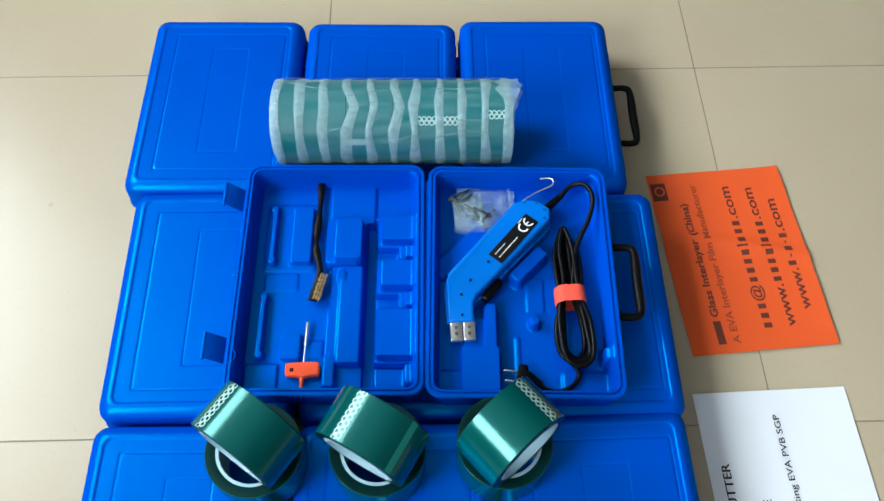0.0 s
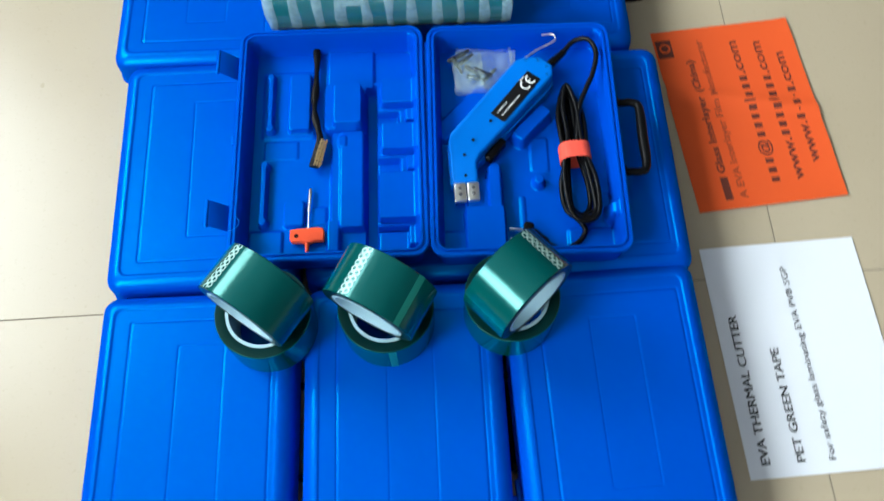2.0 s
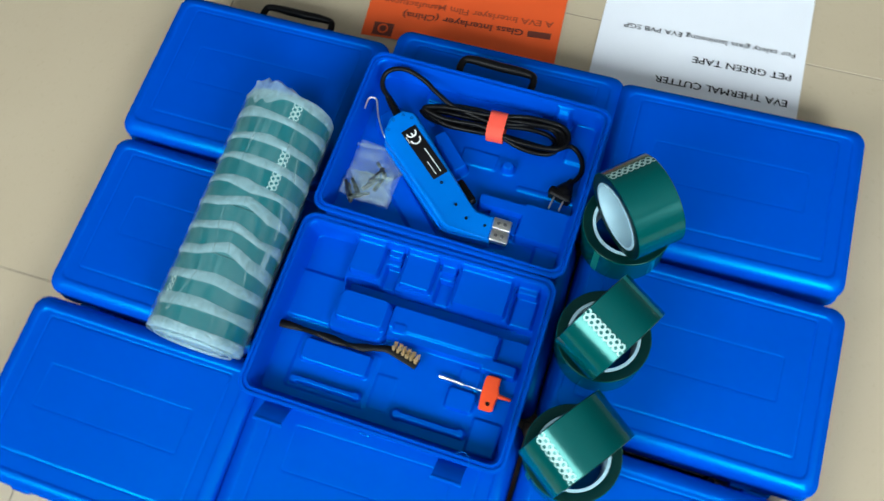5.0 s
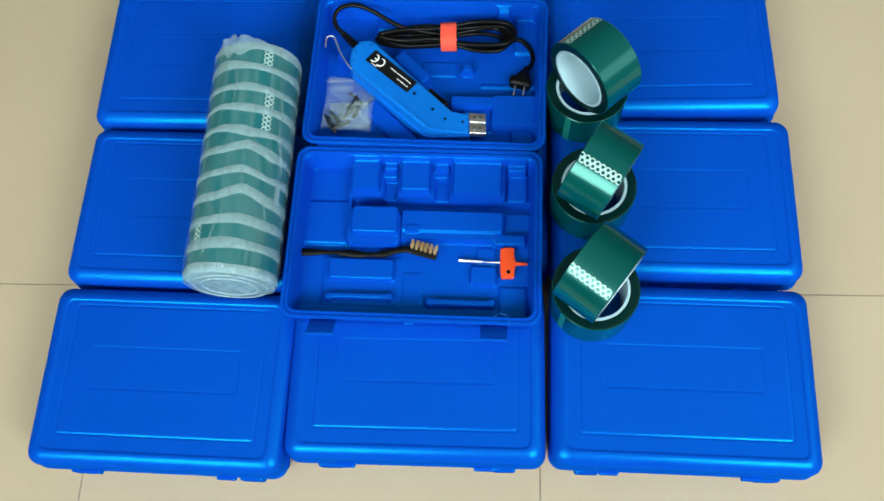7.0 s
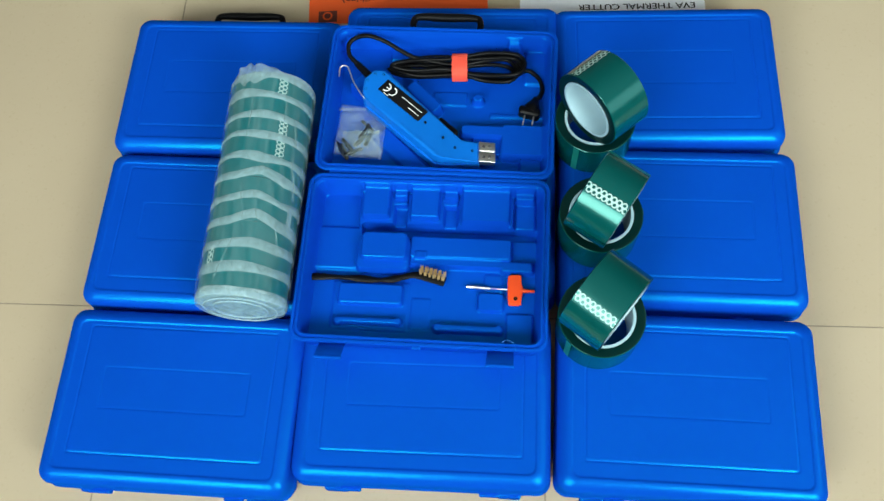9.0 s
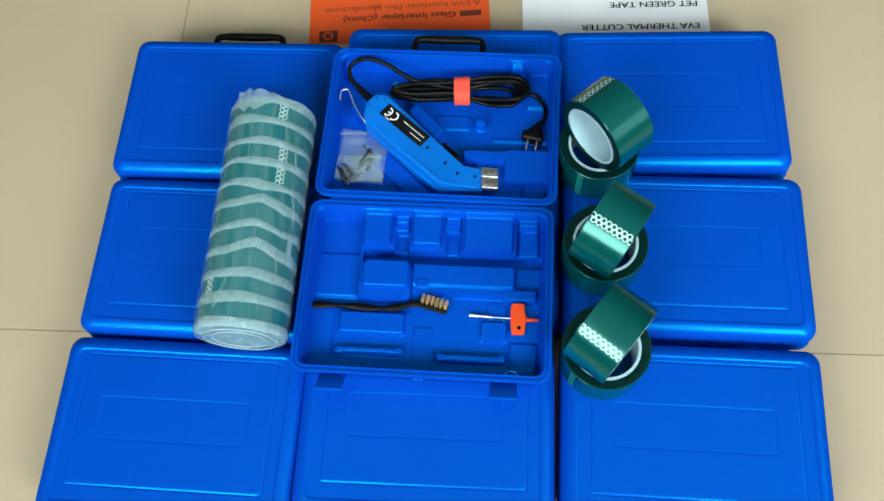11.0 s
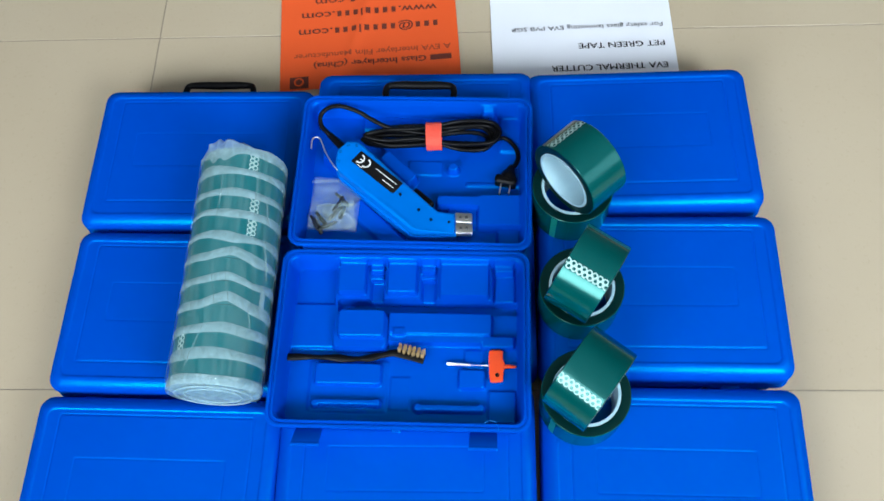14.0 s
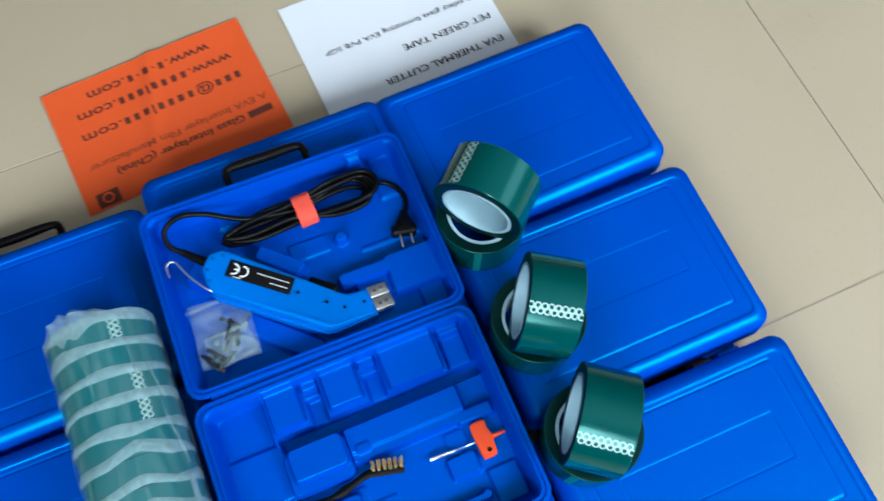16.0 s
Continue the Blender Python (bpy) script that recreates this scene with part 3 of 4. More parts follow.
for x, y, z, yaw, strip, lean in UPPER:
    stand = pose(x, y, z, 0, 0, yaw) @ pose(0, 0, 0, 0, 90 + lean, 0)
    tape_roll(stand, "green tape roll standing on edge across another roll", strip, 128 if yaw == -33 else None)

# ---- wrapped bundle of tapes ----
BUNDLE = pose(-0.2605, -0.0716, H + 0.0592, 0, 0, -2.2) @ pose(0, 0, 0, 90, 0, 0)
bundle = thing("tape_bundle", BUNDLE, "bundle of green tape rolls in clear crinkled wrap", "tape bundle")
PITCH, COUNT, RB = 0.0303, 10, 0.0557
rnd = random.Random(5)
for k in range(COUNT):
    z = (k - (COUNT - 1) / 2) * PITCH
    roll = lathe("wrapped_roll", [(0.038, z - 0.0149), (RB - 0.0008, z - 0.0149), (RB, z - 0.0142), (RB, z + 0.0142), (RB - 0.0008, z + 0.0149), (0.038, z + 0.0149)], WRAPPED, bundle, "green tape roll inside the wrap", 48)
    if k in (0, 2, 3, 8):
        strip = chain_strip(bundle, radians({0: 58, 8: 124}.get(k, 50)), RB + 0.0003, 0.0262, STRIP_FADED, pitch=0.0060)
        strip.location = (0, 0, z)
    if k == 6:
        curved_patch("loose_end", radians(20), radians(29), z - 0.0150, z + 0.0150, RB + 0.0020, MILKY, bundle, "pale end of the tape")
PEAKS = {4: -0.004, 5: 0.009, 6: 0.005, 7: 0.011, 8: 0.003}     # how far each gathered band is pulled to a point
for k in range(COUNT + 1):
    z0 = (k - COUNT / 2) * PITCH
    verts, faces, n = [], [], 72
    wig = [rnd.uniform(-0.0022, 0.0022) for _ in range(9)]
    wid = [rnd.uniform(0.6, 1.25) for _ in range(9)]
    for i in range(n):
        a, u = 2 * math.pi * i / n, i / n * 9
        j, t = int(u) % 9, u - int(u)
        off = wig[j] * (1 - t) + wig[(j + 1) % 9] * t - PEAKS.get(k, 0) * max(0, 1 - abs(math.degrees(a) - 72) / 32)
        wd = 0.0062 * (wid[j] * (1 - t) + wid[(j + 1) % 9] * t)
        for s, r in ((-1, RB + 0.0006), (-0.4, RB + 0.0016), (0.4, RB + 0.0016), (1, RB + 0.0006)):
            verts.append((r * math.cos(a), r * math.sin(a), z0 + off + s * wd))
    for i in range(n):
        for q in range(3):
            b, c = 4 * i, 4 * ((i + 1) % n)
            faces.append((b + q, c + q, c + q + 1, b + q + 1))
    from_lists("gathered_film", verts, faces, MILKY, bundle, "milky gathered band of wrap")
HB = COUNT * PITCH / 2
for k in range(9):
    a0, z0, turn, long = radians(rnd.uniform(35, 135)), rnd.uniform(-0.8, 0.6) * HB, rnd.uniform(-0.5, 0.5), rnd.uniform(0.03, 0.09)
    verts, faces, n = [], [], 14
    for i in range(n + 1):
        u, w = i / n, 0.0007 * math.sin(math.pi * (0.08 + 0.84 * i / n)) + 0.0002
        a, z = a0 + turn * u + 0.03 * noise.noise((5 * u, k, 1.0)), z0 + long * u
        verts += [((RB + 0.0042 + q) * math.cos(a + s * w / RB), (RB + 0.0042 + q) * math.sin(a + s * w / RB), min(z, HB)) for s, q in ((-1, -0.0012), (0, 0.0004), (1, -0.0012))]
    for i in range(n):
        faces += [(3 * i + q, 3 * i + 3 + q, 3 * i + 4 + q, 3 * i + 1 + q) for q in (0, 1)]
    from_lists("film_fold", verts, faces, FOLD, bundle, "", 60)
verts, faces, n, rings = [], [], 96, 60
prof = [(RB + 0.0026, -HB + 2 * HB * k / (rings - 1)) for k in range(rings)]
prof = [(0.010, -HB - 0.007), (0.022, -HB - 0.0075), (0.040, -HB - 0.007), (0.0532, -HB - 0.005)] + prof + [(0.0552, HB + 0.005), (0.048, HB + 0.008), (0.030, HB + 0.007), (0.012, HB + 0.006)]
for r, z in prof:
    for i in range(n):
        a = 2 * math.pi * i / n
        fold = noise.noise((4 * math.cos(a), 4 * math.sin(a), 26 * z)) * 0.0016 + noise.noise((11 * math.cos(a), 11 * math.sin(a), 60 * z + 7)) * 0.0006
        ends = max(0, -z - HB + 0.002) * 0.15 * noise.noise((7 * math.cos(a), 7 * math.sin(a), 3.1))
        rr = min(r + fold + ends, 0.0598)
        verts.append((rr * math.cos(a), rr * math.sin(a), z + 4 * ends))
for k in range(len(prof) - 1):
    for i in range(n):
        j = (i + 1) % n
        faces.append((k * n + i, k * n + j, (k + 1) * n + j, (k + 1) * n + i))
faces += [tuple(range(n - 1, -1, -1)), tuple(range((len(prof) - 1) * n, len(prof) * n))]
from_lists("wrap", verts, faces, CLEAR, bundle, "clear crinkled plastic wrap", 70)
for s in (-1, 1):
    loops = []
    for r, dz in ((0.0567, -0.004), (0.0552, 0.003), (0.048, 0.006), (0.030, 0.0065), (0.006, 0.0065)):
        loops.append([((r + 0.0014 * math.sin(9 * a)) * math.cos(a), (r + 0.0014 * math.sin(9 * a)) * math.sin(a), s * (HB + dz) + 0.002 * noise.noise((30 * r, 3 * math.cos(a), 3 * math.sin(a))))
                      for a in (2 * math.pi * i / 64 for i in range(64))])
    loft("end_film", loops, MILKY, bundle, "folded milky film over the end", (False, True))

for r in (0.034, 0.046):
    rim = [Vector((r * math.cos(a), r * math.sin(a), HB + 0.0085)) for a in (2 * math.pi * i / 48 for i in range(48))]
    tube("end_crease", rim, 0.0012, MILKY, bundle, "", True, 6)
loops = []
for k, (r, dz) in enumerate(((0.0578, -0.02), (0.0574, 0.004), (0.0565, 0.010), (0.054, 0.014))):
    ring = []
    for i in range(120):
        a = 2 * math.pi * i / 120
        up = max(0.0, math.cos(a - 1.85)) ** 3
        frill = (noise.noise((2.6 * math.cos(a), 2.6 * math.sin(a), 0.5 * k)) - 0.3 + 0.5 * noise.noise((7 * math.cos(a), 7 * math.sin(a), 4.0))) * 0.0022 * k
        ring.append(((r + frill) * math.cos(a), min((r + frill) * math.sin(a), 0.0595), -HB - 0.004 - dz * (0.15 + 0.85 * up ** 2) * (1 + 0.5 * noise.noise((5 * math.cos(a), 5 * math.sin(a), 2.0)))))
    loops.append(ring)
loft("frill", loops, MILKY, bundle, "ragged gathered end of the wrap", (False, False))

# ---- hot knife ----
knife = thing("hot_knife", pose(-0.05, 0.055, 0.103), "blue electric hot knife cutter with black rating plate", "power tool")
KX, KY, KZ = -0.05, 0.055, 0.103


def knife_top(x):
    return 0.1405 if x < -0.016 else 0.1405 - (x + 0.016) * 0.42


outline = [(0.029, -0.013), (0.029, 0.0185), (0.007, 0.0185), (0.000, 0.0225), (-0.094, 0.1175), (-0.103, 0.1245), (-0.118, 0.1255), (-0.131, 0.112), (-0.133, 0.093), (-0.129, 0.080), (-0.030, -0.0105), (-0.020, -0.0128)]
bm = bmesh.new()
lowv = [bm.verts.new((x - KX, y - KY, 0.002)) for x, y in outline]
mid = bm.faces.new(lowv)
ext = bmesh.ops.extrude_face_region(bm, geom=[mid])
for v in [g for g in ext["geom"] if isinstance(g, bmesh.types.BMVert)]:
    v.co.z = knife_top(v.co.x + KX) - KZ
bmesh.ops.recalc_face_normals(bm, faces=bm.faces)
bmesh.ops.bevel(bm, geom=[e for e in bm.edges if abs(e.verts[0].co.z - e.verts[1].co.z) < 0.025], offset=0.0042, segments=4, affect="EDGES", profile=0.6)
housing = part("housing", bm, TOOL_BLUE, knife, "bright blue plastic housing", 30)
middle = Vector((sum(x for x, y in outline) / len(outline), sum(y for x, y in outline) / len(outline)))
proud = []
for k, (x, y) in enumerate(outline):
    a, b = Vector(outline[k - 1]), Vector(outline[(k + 1) % len(outline)])
    side = Vector((b.y - a.y, a.x - b.x)).normalized()
    side = side if side.dot(Vector((x, y)) - middle) > 0 else -side
    proud.append((x - KX + 0.0026 * side.x, y - KY + 0.0026 * side.y))
loft("lower_housing", [[(x, y, z) for x, y in proud] for z in (0.002, 0.0155, 0.017)], TOOL_BLUE, knife, "bright blue lower half of the housing", smooth=30)
along = Vector((0.1, -0.0905, 0)).normalized()
cross = Vector((-along.y, along.x, 0))
lab = Matrix.Translation((-0.0752 - KX, 0.0748 - KY, 0.1408 - KZ)) @ Matrix(((along.x, cross.x, 0, 0), (along.y, cross.y, 0, 0), (0, 0, 1, 0), (0, 0, 0, 1)))
plate = block("rating_plate", 0, 0, 0, 0.078, 0.0205, 0.0008, 0.001, PRINT_BLACK, knife, "black rating plate with white print", lab)
for cx, bar in ((-0.0205, False), (-0.0315, True)):
    verts, faces, n = [], [], 16
    for i in range(n + 1):
        a = radians(78 + 204 * i / n)
        verts += [lab @ Vector((cx - q * math.cos(a), -q * math.sin(a), 0.0007)) for q in (0.0050, 0.0070)]
    faces = [(2 * i, 2 * i + 1, 2 * i + 3, 2 * i + 2) for i in range(n)]
    if bar:
        verts += [lab @ Vector((cx + dx, dy, 0.0007)) for dx, dy in ((0.0055, -0.0009), (0.0005, -0.0009), (0.0005, 0.0009), (0.0055, 0.0009))]
        faces.append(tuple(range(2 * n + 2, 2 * n + 6)))
    from_lists("mark_letter", verts, faces, PRINT_WHITE, plate, "white round conformity letter")
bars("print_line", (0.003, 0.003, 0.002), 0.0006, 0.0011, lab @ pose(-0.0200, -0.0082, 0.0006, 0, 0, 180), PRINT_WHITE, plate)
for dy, words in ((0.0015, (0.004, 0.006, 0.014, 0.011)), (-0.0052, (0.003, 0.010, 0.005))):
    bars("print_line", words, 0.001, 0.0011, lab @ pose(0.034, dy + 0.002, 0.0006, 0, 0, 180), PRINT_WHITE, plate)
for x, y in ((-0.1155, 0.1185), (-0.126, 0.1085), (-0.128, 0.094), (-0.043, 0.040), (-0.018, 0.016), (-0.002, 0.004), (0.021, 0.004), (-0.104, 0.117)):
    lathe("screw_hole", [(0.0004, -0.0002), (0.0011, -0.0002), (0.0015, 0.0003), (0.0018, 0.0002), (0.0018, -0.001), (0.0004, -0.001)], BLACK, knife, "", 14).location = (x - KX, y - KY, knife_top(x) - KZ)
for y0 in (-0.0045, 0.0115):
    clamp = block("blade_clamp", 0.0405 - KX, y0 - KY, 0.1165 - KZ, 0.023, 0.0145, 0.011, 0.0018, STEEL, knife, "shiny metal blade clamp", pose(0, 0, 0, 0, 10, 0))
    for dx in (-0.004, 0.004):
        lathe("clamp_screw", [(0.0003, 0.0012), (0.0017, 0.0012), (0.0022, 0.0004), (0.0022, -0.001), (0.0003, -0.001)], DARK_STEEL, clamp, "", 12).location = (0.0405 + dx - KX, y0 - KY, 0.1222 - KZ)
block("trigger", -0.014 - KX, 0.044 - KY, 0.117 - KZ, 0.034, 0.010, 0.012, 0.003, BLACK, knife, "black trigger", pose(0, 0, 0, 0, 0, -43))
hook = glide([(-0.1685, 0.119, 0.134), (-0.1678, 0.131, 0.1355), (-0.1640, 0.1355, 0.136), (-0.1575, 0.1345, 0.1355), (-0.1535, 0.126, 0.134), (-0.1475, 0.111, 0.132), (-0.136, 0.092, 0.130), (-0.130, 0.086, 0.128)], 6)
tube("hanging_hook", [p - Vector((KX, KY, KZ)) for p in hook], 0.0011, STEEL, knife, "bent steel wire hook")
relief = glide([(-0.120, 0.117, 0.126), (-0.128, 0.126, 0.126), (-0.138, 0.137, 0.126), (-0.146, 0.146, 0.126)], 8)
tube("strain_relief", [p - Vector((KX, KY, KZ)) for p in relief], [0.0066 - 0.0024 * i / 24 + 0.0005 * math.sin(i * 2.1) for i in range(25)], RUBBER, knife, "ribbed black cable boot")

# ---- power cable ----
cable = thing("power_cable", pose(0, 0.13, 0.102), "coiled black rubber power cable held by a coral strap", "power cable")
rel = Vector((0, 0.13, 0.102))
lead = glide([(-0.146, 0.146, 0.126), (-0.157, 0.158, 0.130), (-0.157, 0.172, 0.136), (-0.146, 0.181, 0.139), (-0.128, 0.183, 0.139), (-0.105, 0.176, 0.135), (-0.085, 0.165, 0.130), (-0.062, 0.154, 0.126), (-0.03, 0.147, 0.124), (0.0, 0.142, 0.122)], 6)
tube("lead", [p - rel for p in lead], 0.0032, RUBBER, cable)
rc = random.Random(11)
for k in range(5):
    wl, wr, z = 0.0030 + 0.0034 * ((k * 3) % 5), 0.012 + 0.0022 * ((k * 2) % 5), 0.107 + 0.0046 * k
    x0, x1, yc = -0.100 + 0.012 * rc.random(), 0.078 + 0.0040 * k, 0.140
    loop = [(x0, yc + 0.002, z), (x0 + 0.03, yc + wl, z), (-0.02, yc + wl * 0.9, z + 0.003), (0.006, yc + 0.007 + 0.0012 * k, z + 0.004), (0.04, yc + wr, z + 0.002), (x1 - 0.012, yc + wr * 0.95, z), (x1, yc, z),
            (x1 - 0.012, yc - wr * 0.9, z), (0.04, yc - wr, z + 0.002), (0.006, yc - 0.008 - 0.0012 * k, z + 0.004), (-0.02, yc - wl * 0.8, z + 0.003), (x0 + 0.03, yc - wl * 0.7, z)]
    loop = [Vector(p) + Vector((0, rc.uniform(-0.001, 0.001), rc.uniform(-0.001, 0.001))) for p in loop]
    tube("coil", [p - rel for p in glide(loop, 7, True)], 0.0031, RUBBER, cable, "", True)
tail = glide([(0.07, 0.120, 0.112), (0.096, 0.140, 0.110), (0.113, 0.130, 0.108), (0.119, 0.112, 0.107), (0.115, 0.098, 0.108), (0.108, 0.090, 0.110)], 6)
tube("lead", [p - rel for p in tail], 0.0031, RUBBER, cable)
strap_loops = []
for x in (-0.009, -0.0085, 0.0125, 0.013):
    strap_loops.append([(x - rel.x, p[0], p[1]) for p in ((q[0], q[1]) for q in rounded(0.1395 - rel.y, 0.1215 - rel.z, 0.0190 - (0.0006 if abs(x - 0.002) > 0.0108 else 0), 0.0155, 0.012, 0, 5))])
loft("strap", strap_loops, STRAP_RED, cable, "coral red hook-and-loop strap", (False, False))

plug = thing("power_plug", pose(0.1, 0.08, 0.108), "black two-pin mains plug with steel pins", "plug")
rp = Vector((0.1, 0.08, 0.108))
grip = glide([(0.110, 0.094, 0.110), (0.107, 0.086, 0.110), (0.104, 0.078, 0.110), (0.101, 0.071, 0.110)], 6)
tube("grip", [p - rp for p in grip], [0.004 + 0.0075 * smooth_step(i / 14.0) for i in range(len(grip))], BLACK, plug, "", False, 12)
block("plug_face", 0.1 - rp.x, 0.0705 - rp.y, 0.110 - rp.z, 0.030, 0.012, 0.018, 0.004, BLACK, plug, "", pose(0, 0, 0, 0, 0, -15))
for dx in (-0.0065, 0.0065):
    block("pin", 0.0985 + dx - rp.x, 0.059 - rp.y, 0.111 - rp.z, 0.0018, 0.018, 0.006, 0.0006, STEEL, plug, "flat steel pin", pose(0, 0, 0, 0, 0, -12))

# ---- bag of spare blades ----
bag = thing("zip_bag", pose(-0.140, 0.040, 0.104), "small clear zip bag with spare screws and blades", "plastic bag")


def sheet(name, m, w, d, lift, mat, parent, label="", puff=0.006, seed=0.0, sink=0.0):
    nx, ny = 26, 30
    verts, faces = [], []
    for j in range(ny):
        for i in range(nx):
            u, v = i / (nx - 1), j / (ny - 1)
            z = lift + puff * math.sin(math.pi * u) * math.sin(math.pi * v) + 0.0035 * noise.noise((7 * u + seed, 7 * v, seed)) * (1 if puff > 0 else 0.4)
            verts.append(m @ Vector(((u - 0.5) * w, (v - 0.5) * d, z)))
    for j in range(ny - 1):
        for i in range(nx - 1):
            b = j * nx + i
            faces.append((b, b + 1, b + nx + 1, b + nx))
    return from_lists(name, verts, faces, mat, parent, label, 60)


for k, (dx, dy, w, d, turn, lift) in enumerate(((0.004, 0.004, 0.068, 0.078, -6, 0.003), (0.006, -0.018, 0.052, 0.040, 4, 0.010))):
    m = pose(dx, dy, 0, 0, 0, turn)
    sheet("film", m, w, d, lift + 0.004, BAG, bag, "crinkled clear film", 0.008, 3.1 * k)
    sheet("film", m, w, d, lift - 0.002, BAG, bag, "crinkled clear film", 0.0, 5.7 * k + 1)
    block("zip_seal", dx, dy + d / 2 - 0.004, lift + 0.004, w, 0.004, 0.0016, 0.0008, BAG, bag, "", pose(0, 0, 0, 0, 0, 0))
SPARES = [(-0.022, -0.026, 118), (-0.013, -0.021, 122), (-0.017, -0.031, 112), (0.010, 0.000, 58), (0.016, -0.008, 66), (0.006, -0.012, 50), (0.014, 0.008, 130), (-0.004, -0.032, 20)]
for k, (x, y, turn) in enumerate(SPARES):
    rod = [pose(x, y, 0.0095 + 0.0010 * (k % 4), 0, 0, turn + rnd.uniform(-6, 6)) @ Vector((u, 0, 0)) for u in (-0.0135, -0.012, 0.002, 0.003, 0.012, 0.013)]
    tube("spare_part", rod, [0.0018, 0.0030, 0.0030, 0.0021, 0.0021, 0.0014], (SPARE_GREY, BLACK, SPARE_GREY)[k % 3], bag)

# ---- wire brush ----
brush = thing("wire_brush", pose(-0.1, -0.17, 0.105), "black plastic wire brush with brass bristles", "brush")
rb = Vector((-0.1, -0.17, 0.105))
spine = glide([(-0.193, -0.1733, 0.110), (-0.165, -0.1735, 0.110), (-0.130, -0.1755, 0.111), (-0.105, -0.1780, 0.111), (-0.085, -0.1775, 0.111), (-0.066, -0.174, 0.112), (-0.050, -0.172, 0.113), (-0.030, -0.176, 0.112), (-0.013, -0.181, 0.112)], 6)
wide = [0.0041 + 0.0010 * math.sin(i * 0.55) if i < 30 else 0.0041 + 0.0024 * smooth_step((i - 32) / 10.0) for i in range(len(spine))]
verts, faces, ns = [], [], 8
for i, p in enumerate(spine):
    ahead = (spine[min(i + 1, len(spine) - 1)] - spine[max(i - 1, 0)]).normalized()
    across = Vector((-ahead.y, ahead.x, 0)).normalized()
    for k in range(ns):
        a = 2 * math.pi * (k + 0.5) / ns
        verts.append(p - rb + across * float(wide[i]) * math.cos(a) + Vector((0, 0, 0.0032 * math.sin(a))))
for i in range(len(spine) - 1):
    for k in range(ns):
        q = (k + 1) % ns
        faces.append((i * ns + k, i * ns + q, (i + 1) * ns + q, (i + 1) * ns + k))
faces += [tuple(range(ns - 1, -1, -1)), tuple(range((len(spine) - 1) * ns, len(spine) * ns))]
from_lists("brush_handle", verts, faces, BLACK, brush, "slim black curved handle")
bm = bmesh.new()
head_run = (Vector((-0.014, -0.1805, 0)) - Vector((-0.045, -0.1715, 0)))
for row in range(6):
    for col in range(3):
        foot = Vector((-0.043, -0.1690, 0.1135)) + head_run * (row / 5.4) + Vector((0.001, 0.0032, 0)) * (col - 1.0)
        for s in range(14):
            b = foot + Vector((rnd.uniform(-0.0018, 0.0018), rnd.uniform(-0.001, 0.001), 0))
            t = b + Vector((rnd.uniform(-0.0004, 0.0004), 0.0034 + rnd.uniform(-0.0004, 0.0004), 0.0082 + rnd.uniform(-0.001, 0.001)))
            ring = [[bm.verts.new(c - rb + 0.00038 * Vector((math.cos(a), math.sin(a), 0))) for a in (0, 2.1, 4.2)] for c in (b, t)]
            for k in range(3):
                bm.faces.new((ring[0][k], ring[0][(k + 1) % 3], ring[1][(k + 1) % 3], ring[1][k]))
            bm.faces.new(ring[1])
part("bristles", bm, BRASS, brush, "tufts of brass wire bristles")

# ---- hex driver ----
driver = thing("hex_driver", pose(0.078, -0.191, 0.1), "small orange T-handle hex driver", "screwdriver")
rd = Vector((0.078, -0.191, 0.1))
shape = [(-0.0085, -0.020), (-0.0095, -0.012), (-0.0095, 0.012), (-0.0085, 0.019), (-0.004, 0.0205), (0.005, 0.0205), (0.0085, 0.019), (0.0085, 0.008), (0.0105, 0.002), (0.0105, -0.002), (0.0085, -0.008), (0.0075, -0.019), (0.004, -0.0205), (-0.004, -0.0205)]
bm = bmesh.new()
f0 = bm.faces.new([bm.verts.new((x, y, 0.0045)) for x, y in shape])
ext = bmesh.ops.extrude_face_region(bm, geom=[f0])
for v in [g for g in ext["geom"] if isinstance(g, bmesh.types.BMVert)]:
    v.co.z = 0.0125
bmesh.ops.recalc_face_normals(bm, faces=bm.faces)
bmesh.ops.bevel(bm, geom=[e for e in bm.edges if abs(e.verts[0].co.z - e.verts[1].co.z) < 1e-5], offset=0.0014, segments=3, affect="EDGES")
part("driver_handle", bm, ORANGE_PLASTIC, driver, "orange plastic T-shaped handle")
lathe("hang_hole", [(0.0003, 0.0), (0.0021, 0.0), (0.0026, 0.0004), (0.0026, -0.001), (0.0003, -0.001)], BLACK, driver, "dark hanging hole", 16).location = (0.0005, -0.0125, 0.0126)
tube("handle_tip", [Vector((0.009, -0.0005, 0.0085)), Vector((0.016, -0.0008, 0.0085)), Vector((0.0245, -0.0012, 0.0085)), Vector((0.0255, -0.0012, 0.0085))], [0.0030, 0.0024, 0.0020, 0.001], ORANGE_PLASTIC, driver)
tube("shaft", [Vector((-0.008, 0.001, 0.0085)), Vector((-0.032, 0.0025, 0.0085)), Vector((-0.033, 0.0025, 0.0085)), Vector((-0.062, 0.005, 0.0088)), Vector((-0.063, 0.005, 0.0088))], [0.0008, 0.0008, 0.0020, 0.0020, 0.0014], STEEL, driver, "bright steel hex shaft", False, 6)

shaving = thing("plastic_shaving", pose(0.069, -0.270, 0.137), "thin curled blue plastic shaving on the lid rim", "plastic shaving")
curl = glide([(-0.009, 0.001, 0.0015), (-0.003, 0.0045, 0.0022), (0.003, 0.003, 0.0025), (0.007, -0.002, 0.002), (0.0085, -0.009, 0.0012)], 6)
tube("curl", curl, 0.0004, TOOL_BLUE, shaving, "", False, 6)

# ---- papers ----


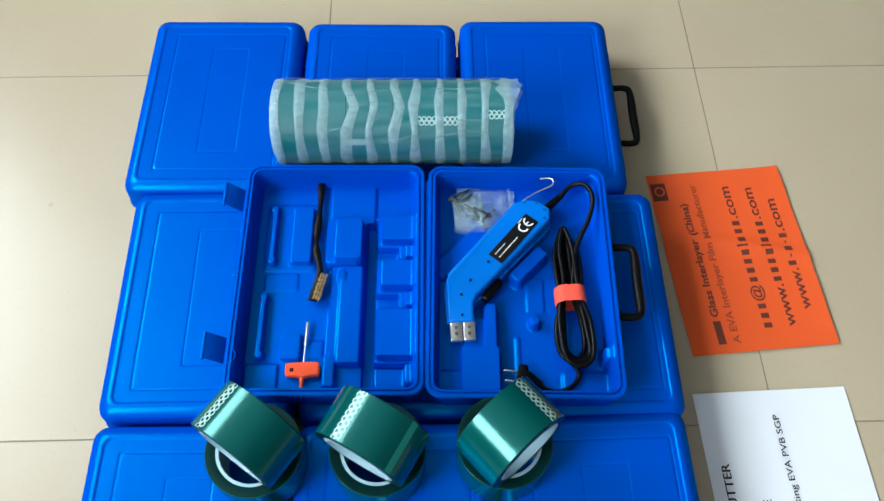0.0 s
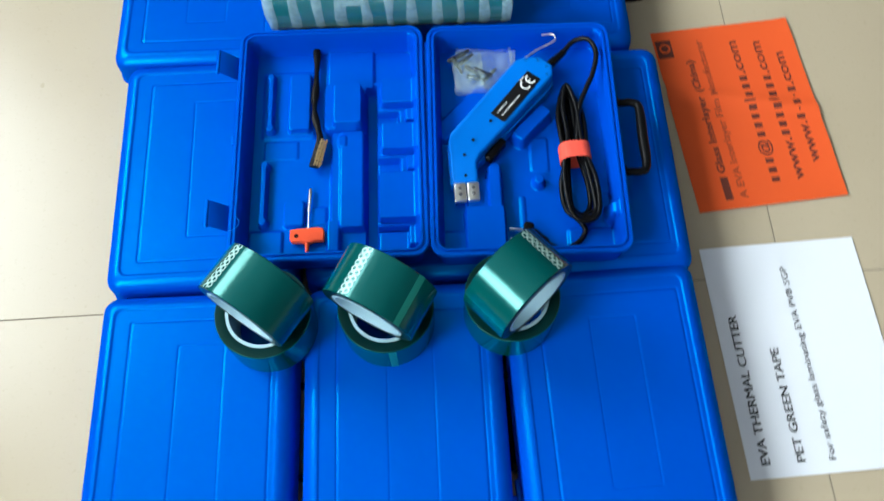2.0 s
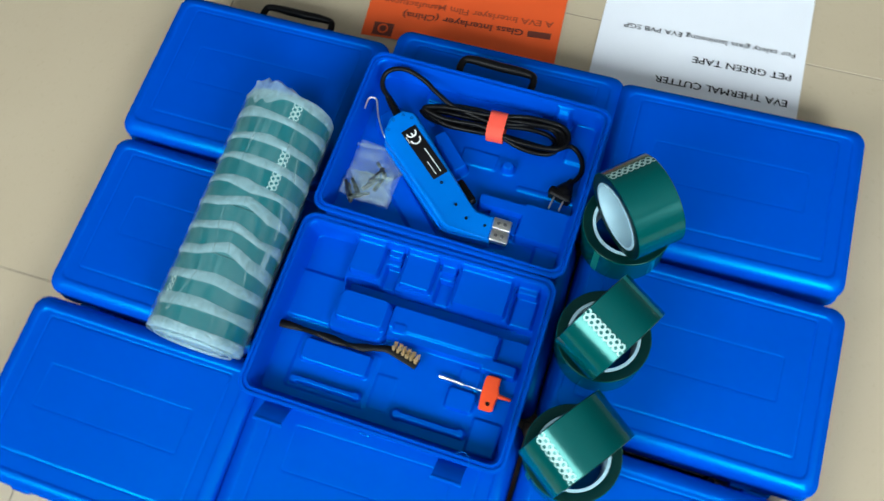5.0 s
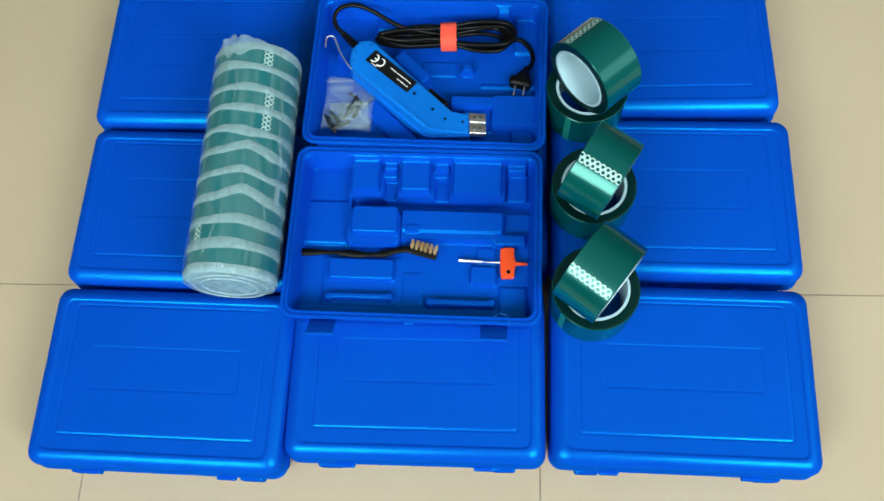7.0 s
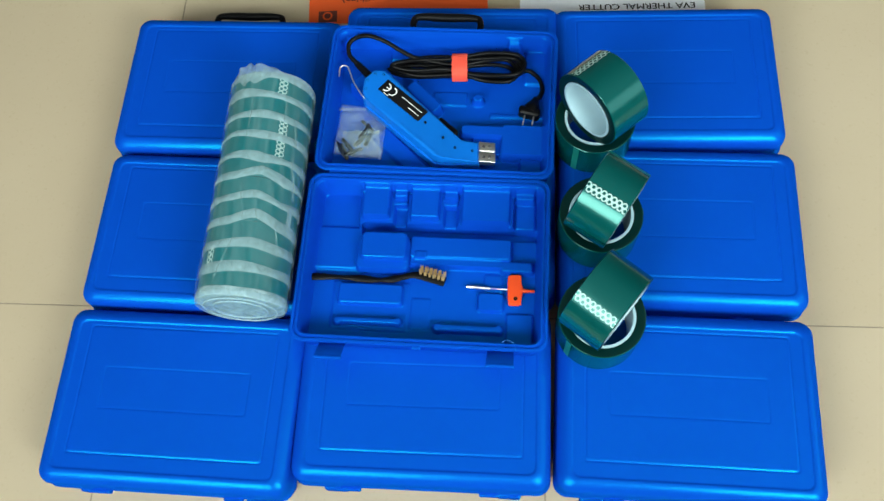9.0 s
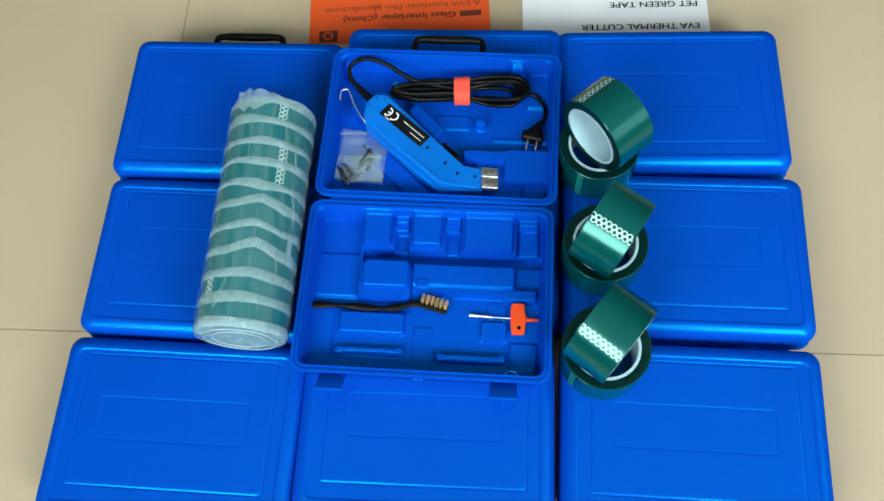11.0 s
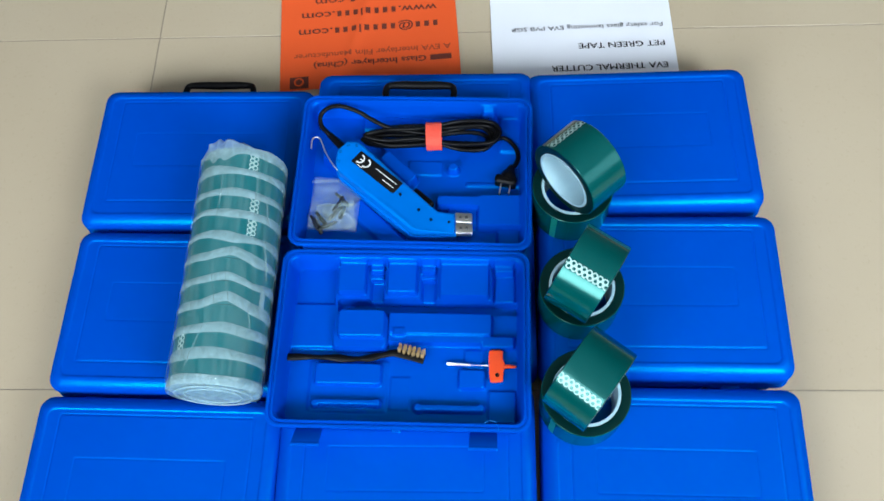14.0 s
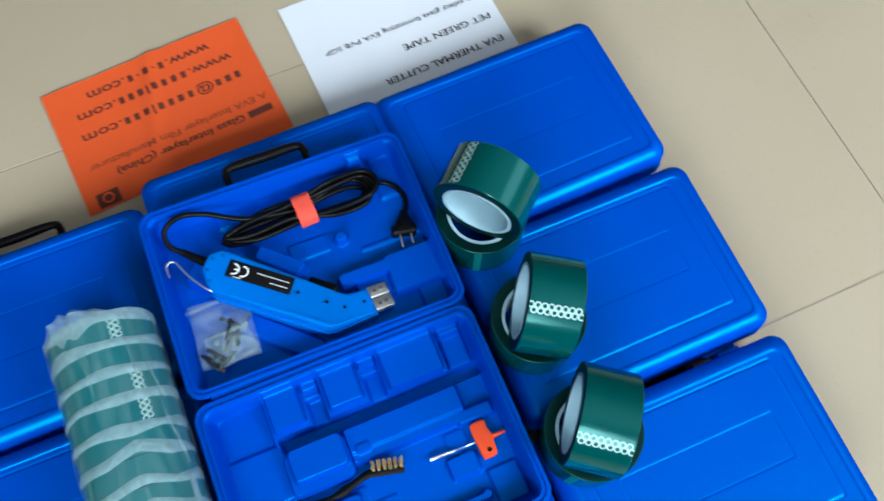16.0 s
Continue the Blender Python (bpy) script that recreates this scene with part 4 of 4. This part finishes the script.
def paper(name, m, w, d, bend, mat, label):
    nx, ny, verts, faces = 40, 28, [], []
    for top in (0.0, 0.00025):
        for j in range(ny):
            for i in range(nx):
                x, y = (i / (nx - 1) - 0.5) * w, (j / (ny - 1) - 0.5) * d
                verts.append((x, y, bend(x, y) + 0.0003 + top))
    n = nx * ny
    for j in range(ny - 1):
        for i in range(nx - 1):
            b = j * nx + i
            faces += [(b, b + nx, b + nx + 1, b + 1), (n + b, n + b + 1, n + b + nx + 1, n + b + nx)]
    ob = from_lists(name, verts, faces, mat, None, label, 80)
    ob.matrix_world = m
    return tagged(ob, label, "paper")


def white_bend(x, y):
    return 0.0012 + 0.0012 * noise.noise((8 * x, 8 * y, 1.0)) + 0.003 * max(0, (x - 0.10) / 0.05) ** 2 * max(0, y / 0.1 + 0.1)


def orange_bend(x, y):
    return 0.0016 + 0.0018 * noise.noise((9 * x, 9 * y, 4.0)) + 0.003 * max(0, (y - 0.062) / 0.035) ** 2 * (0.5 + 0.5 * noise.noise((14 * x, 0, 2.0))) + 0.004 * math.exp(-((x + 0.02 - 0.3 * y) / 0.01) ** 2)


# the sheets read from the far side, so their own frame is turned half round
WHITE_AT = pose(0.2408, 0.411, 0.0005, 0, 0, 0.4)
white = paper("white_sheet", WHITE_AT, 0.297, 0.2045, white_bend, PAPER_WHITE, "white paper sheet with printed product lines on floor")
turned = pose(0, 0, 0, 0, 0, 180)
for text, x, y, size, bold, width in (("EVA THERMAL CUTTER", -0.134, 0.0750, 0.0155, 0.0007, 0.188), ("PET GREEN TAPE", -0.134, 0.0322, 0.0150, 0.0007, 0.141), ("For safety glass laminating EVA PVB SGP", -0.1345, -0.0040, 0.0115, 0.00015, 0.249)):
    lettering("printed_line", text, size, turned @ pose(x, y, 0.0011), PRINT_BLACK, white, 0.0, white_bend, width)
    if bold > 0.0001:
        lettering("printed_line", text, size, turned @ pose(x + bold, y, 0.0014), PRINT_BLACK, white, 0.0, white_bend, width)

ORANGE_AT = pose(-0.1123, 0.4143, 0.0005, 0, 0, 2.8)
orange = paper("orange_sheet", ORANGE_AT, 0.2965, 0.2045, orange_bend, PAPER_ORANGE, "creased orange paper sheet with dark print on floor")
bars("printed_line", (0.035,), 0.008, 0.0108, turned @ pose(-0.135, 0.052, 0.0011), ORANGE_TEXT, orange, orange_bend)
lettering("printed_line", "Glass Interlayer (China)", 0.0150, turned @ pose(-0.094, 0.052, 0.0011), ORANGE_TEXT, orange, 0.0004, orange_bend, 0.187)
lettering("printed_line", "A EVA Interlayer Film Manufacturer", 0.0145, turned @ pose(-0.135, 0.032, 0.0011), PALE_ORANGE_TEXT, orange, 0.0002, orange_bend, 0.261)
# address lines: plain words stay, names become bars one letter wide
ADVANCE = {"narrow": 0.22, "dash": 0.33, "normal": 0.50, "wide": 0.56}
NAME = ("normal", "wide", "normal", "wide", "narrow", "wide", "normal", "normal")
LINES = [(-0.0183, -0.119, 0.0276, (NAME[:3], "@", NAME, ".com")), (-0.0525, -0.116, 0.0271, ("www.", NAME, ".com")),
         (-0.0812, -0.093, 0.0270, ("www.", ("normal", "dash", "wide", "dash", "normal"), ".com"))]
WORDS = {"@": 1.02, ".com": 2.17, "www.": 2.44}
for y, x, unit, pieces in LINES:
    for piece in pieces:
        if piece in WORDS:
            lettering("printed_line", piece, 0.0215, turned @ pose(x, y, 0.0011), ORANGE_TEXT, orange, 0.0003, orange_bend, (WORDS[piece] - 0.06) * unit)
            x += WORDS[piece] * unit
        else:
            for kind in piece:
                wide = ADVANCE[kind] * unit
                low, tall = (0.0042, 0.0022) if kind == "dash" else (0, 0.0158 if kind == "narrow" else 0.0112)
                bars("printed_bar", (wide * 0.52,), 0, tall, turned @ pose(x + wide * 0.24, y + low, 0.0011), ORANGE_TEXT, orange, orange_bend)
                x += wide
logo = lathe("logo", [(0.0055, 0.0), (0.0082, 0.0)], PAPER_ORANGE, orange, "orange ring-shaped mark", 28, False)
logo.matrix_basis = pose(-0.1165, -0.0880, 0.0046)
bars("logo_field", (0.031,), 0, 0.0225, turned @ pose(0.101, 0.0768, 0.0010), LOGO_DARK, orange, orange_bend)

# ---- floor tiles ----
tile_w = 0.606
half = tile_w / 2 - 0.0010
tile_loops = [rounded(0, 0, half, half, 0.0012, -0.008, 1), rounded(0, 0, half, half, 0.0012, -0.0002, 1), rounded(0, 0, half - 0.0002, half - 0.0002, 0.001, 0.0, 1)]
first = loft("tile", tile_loops, TILE, floor, "", (False, True), 1)
slots = [(i, j) for i in range(-4, 6) for j in range(-4, 5)]
for i, j in slots:
    ob = first if (i, j) == slots[0] else first.copy()
    if ob is not first:
        scene.collection.objects.link(ob)
    ob.matrix_basis = GRID @ pose((i + 0.5) * tile_w, (j + 0.5) * tile_w, 0, 0, 0, 90 * ((i * 3 + j * 5) % 4))
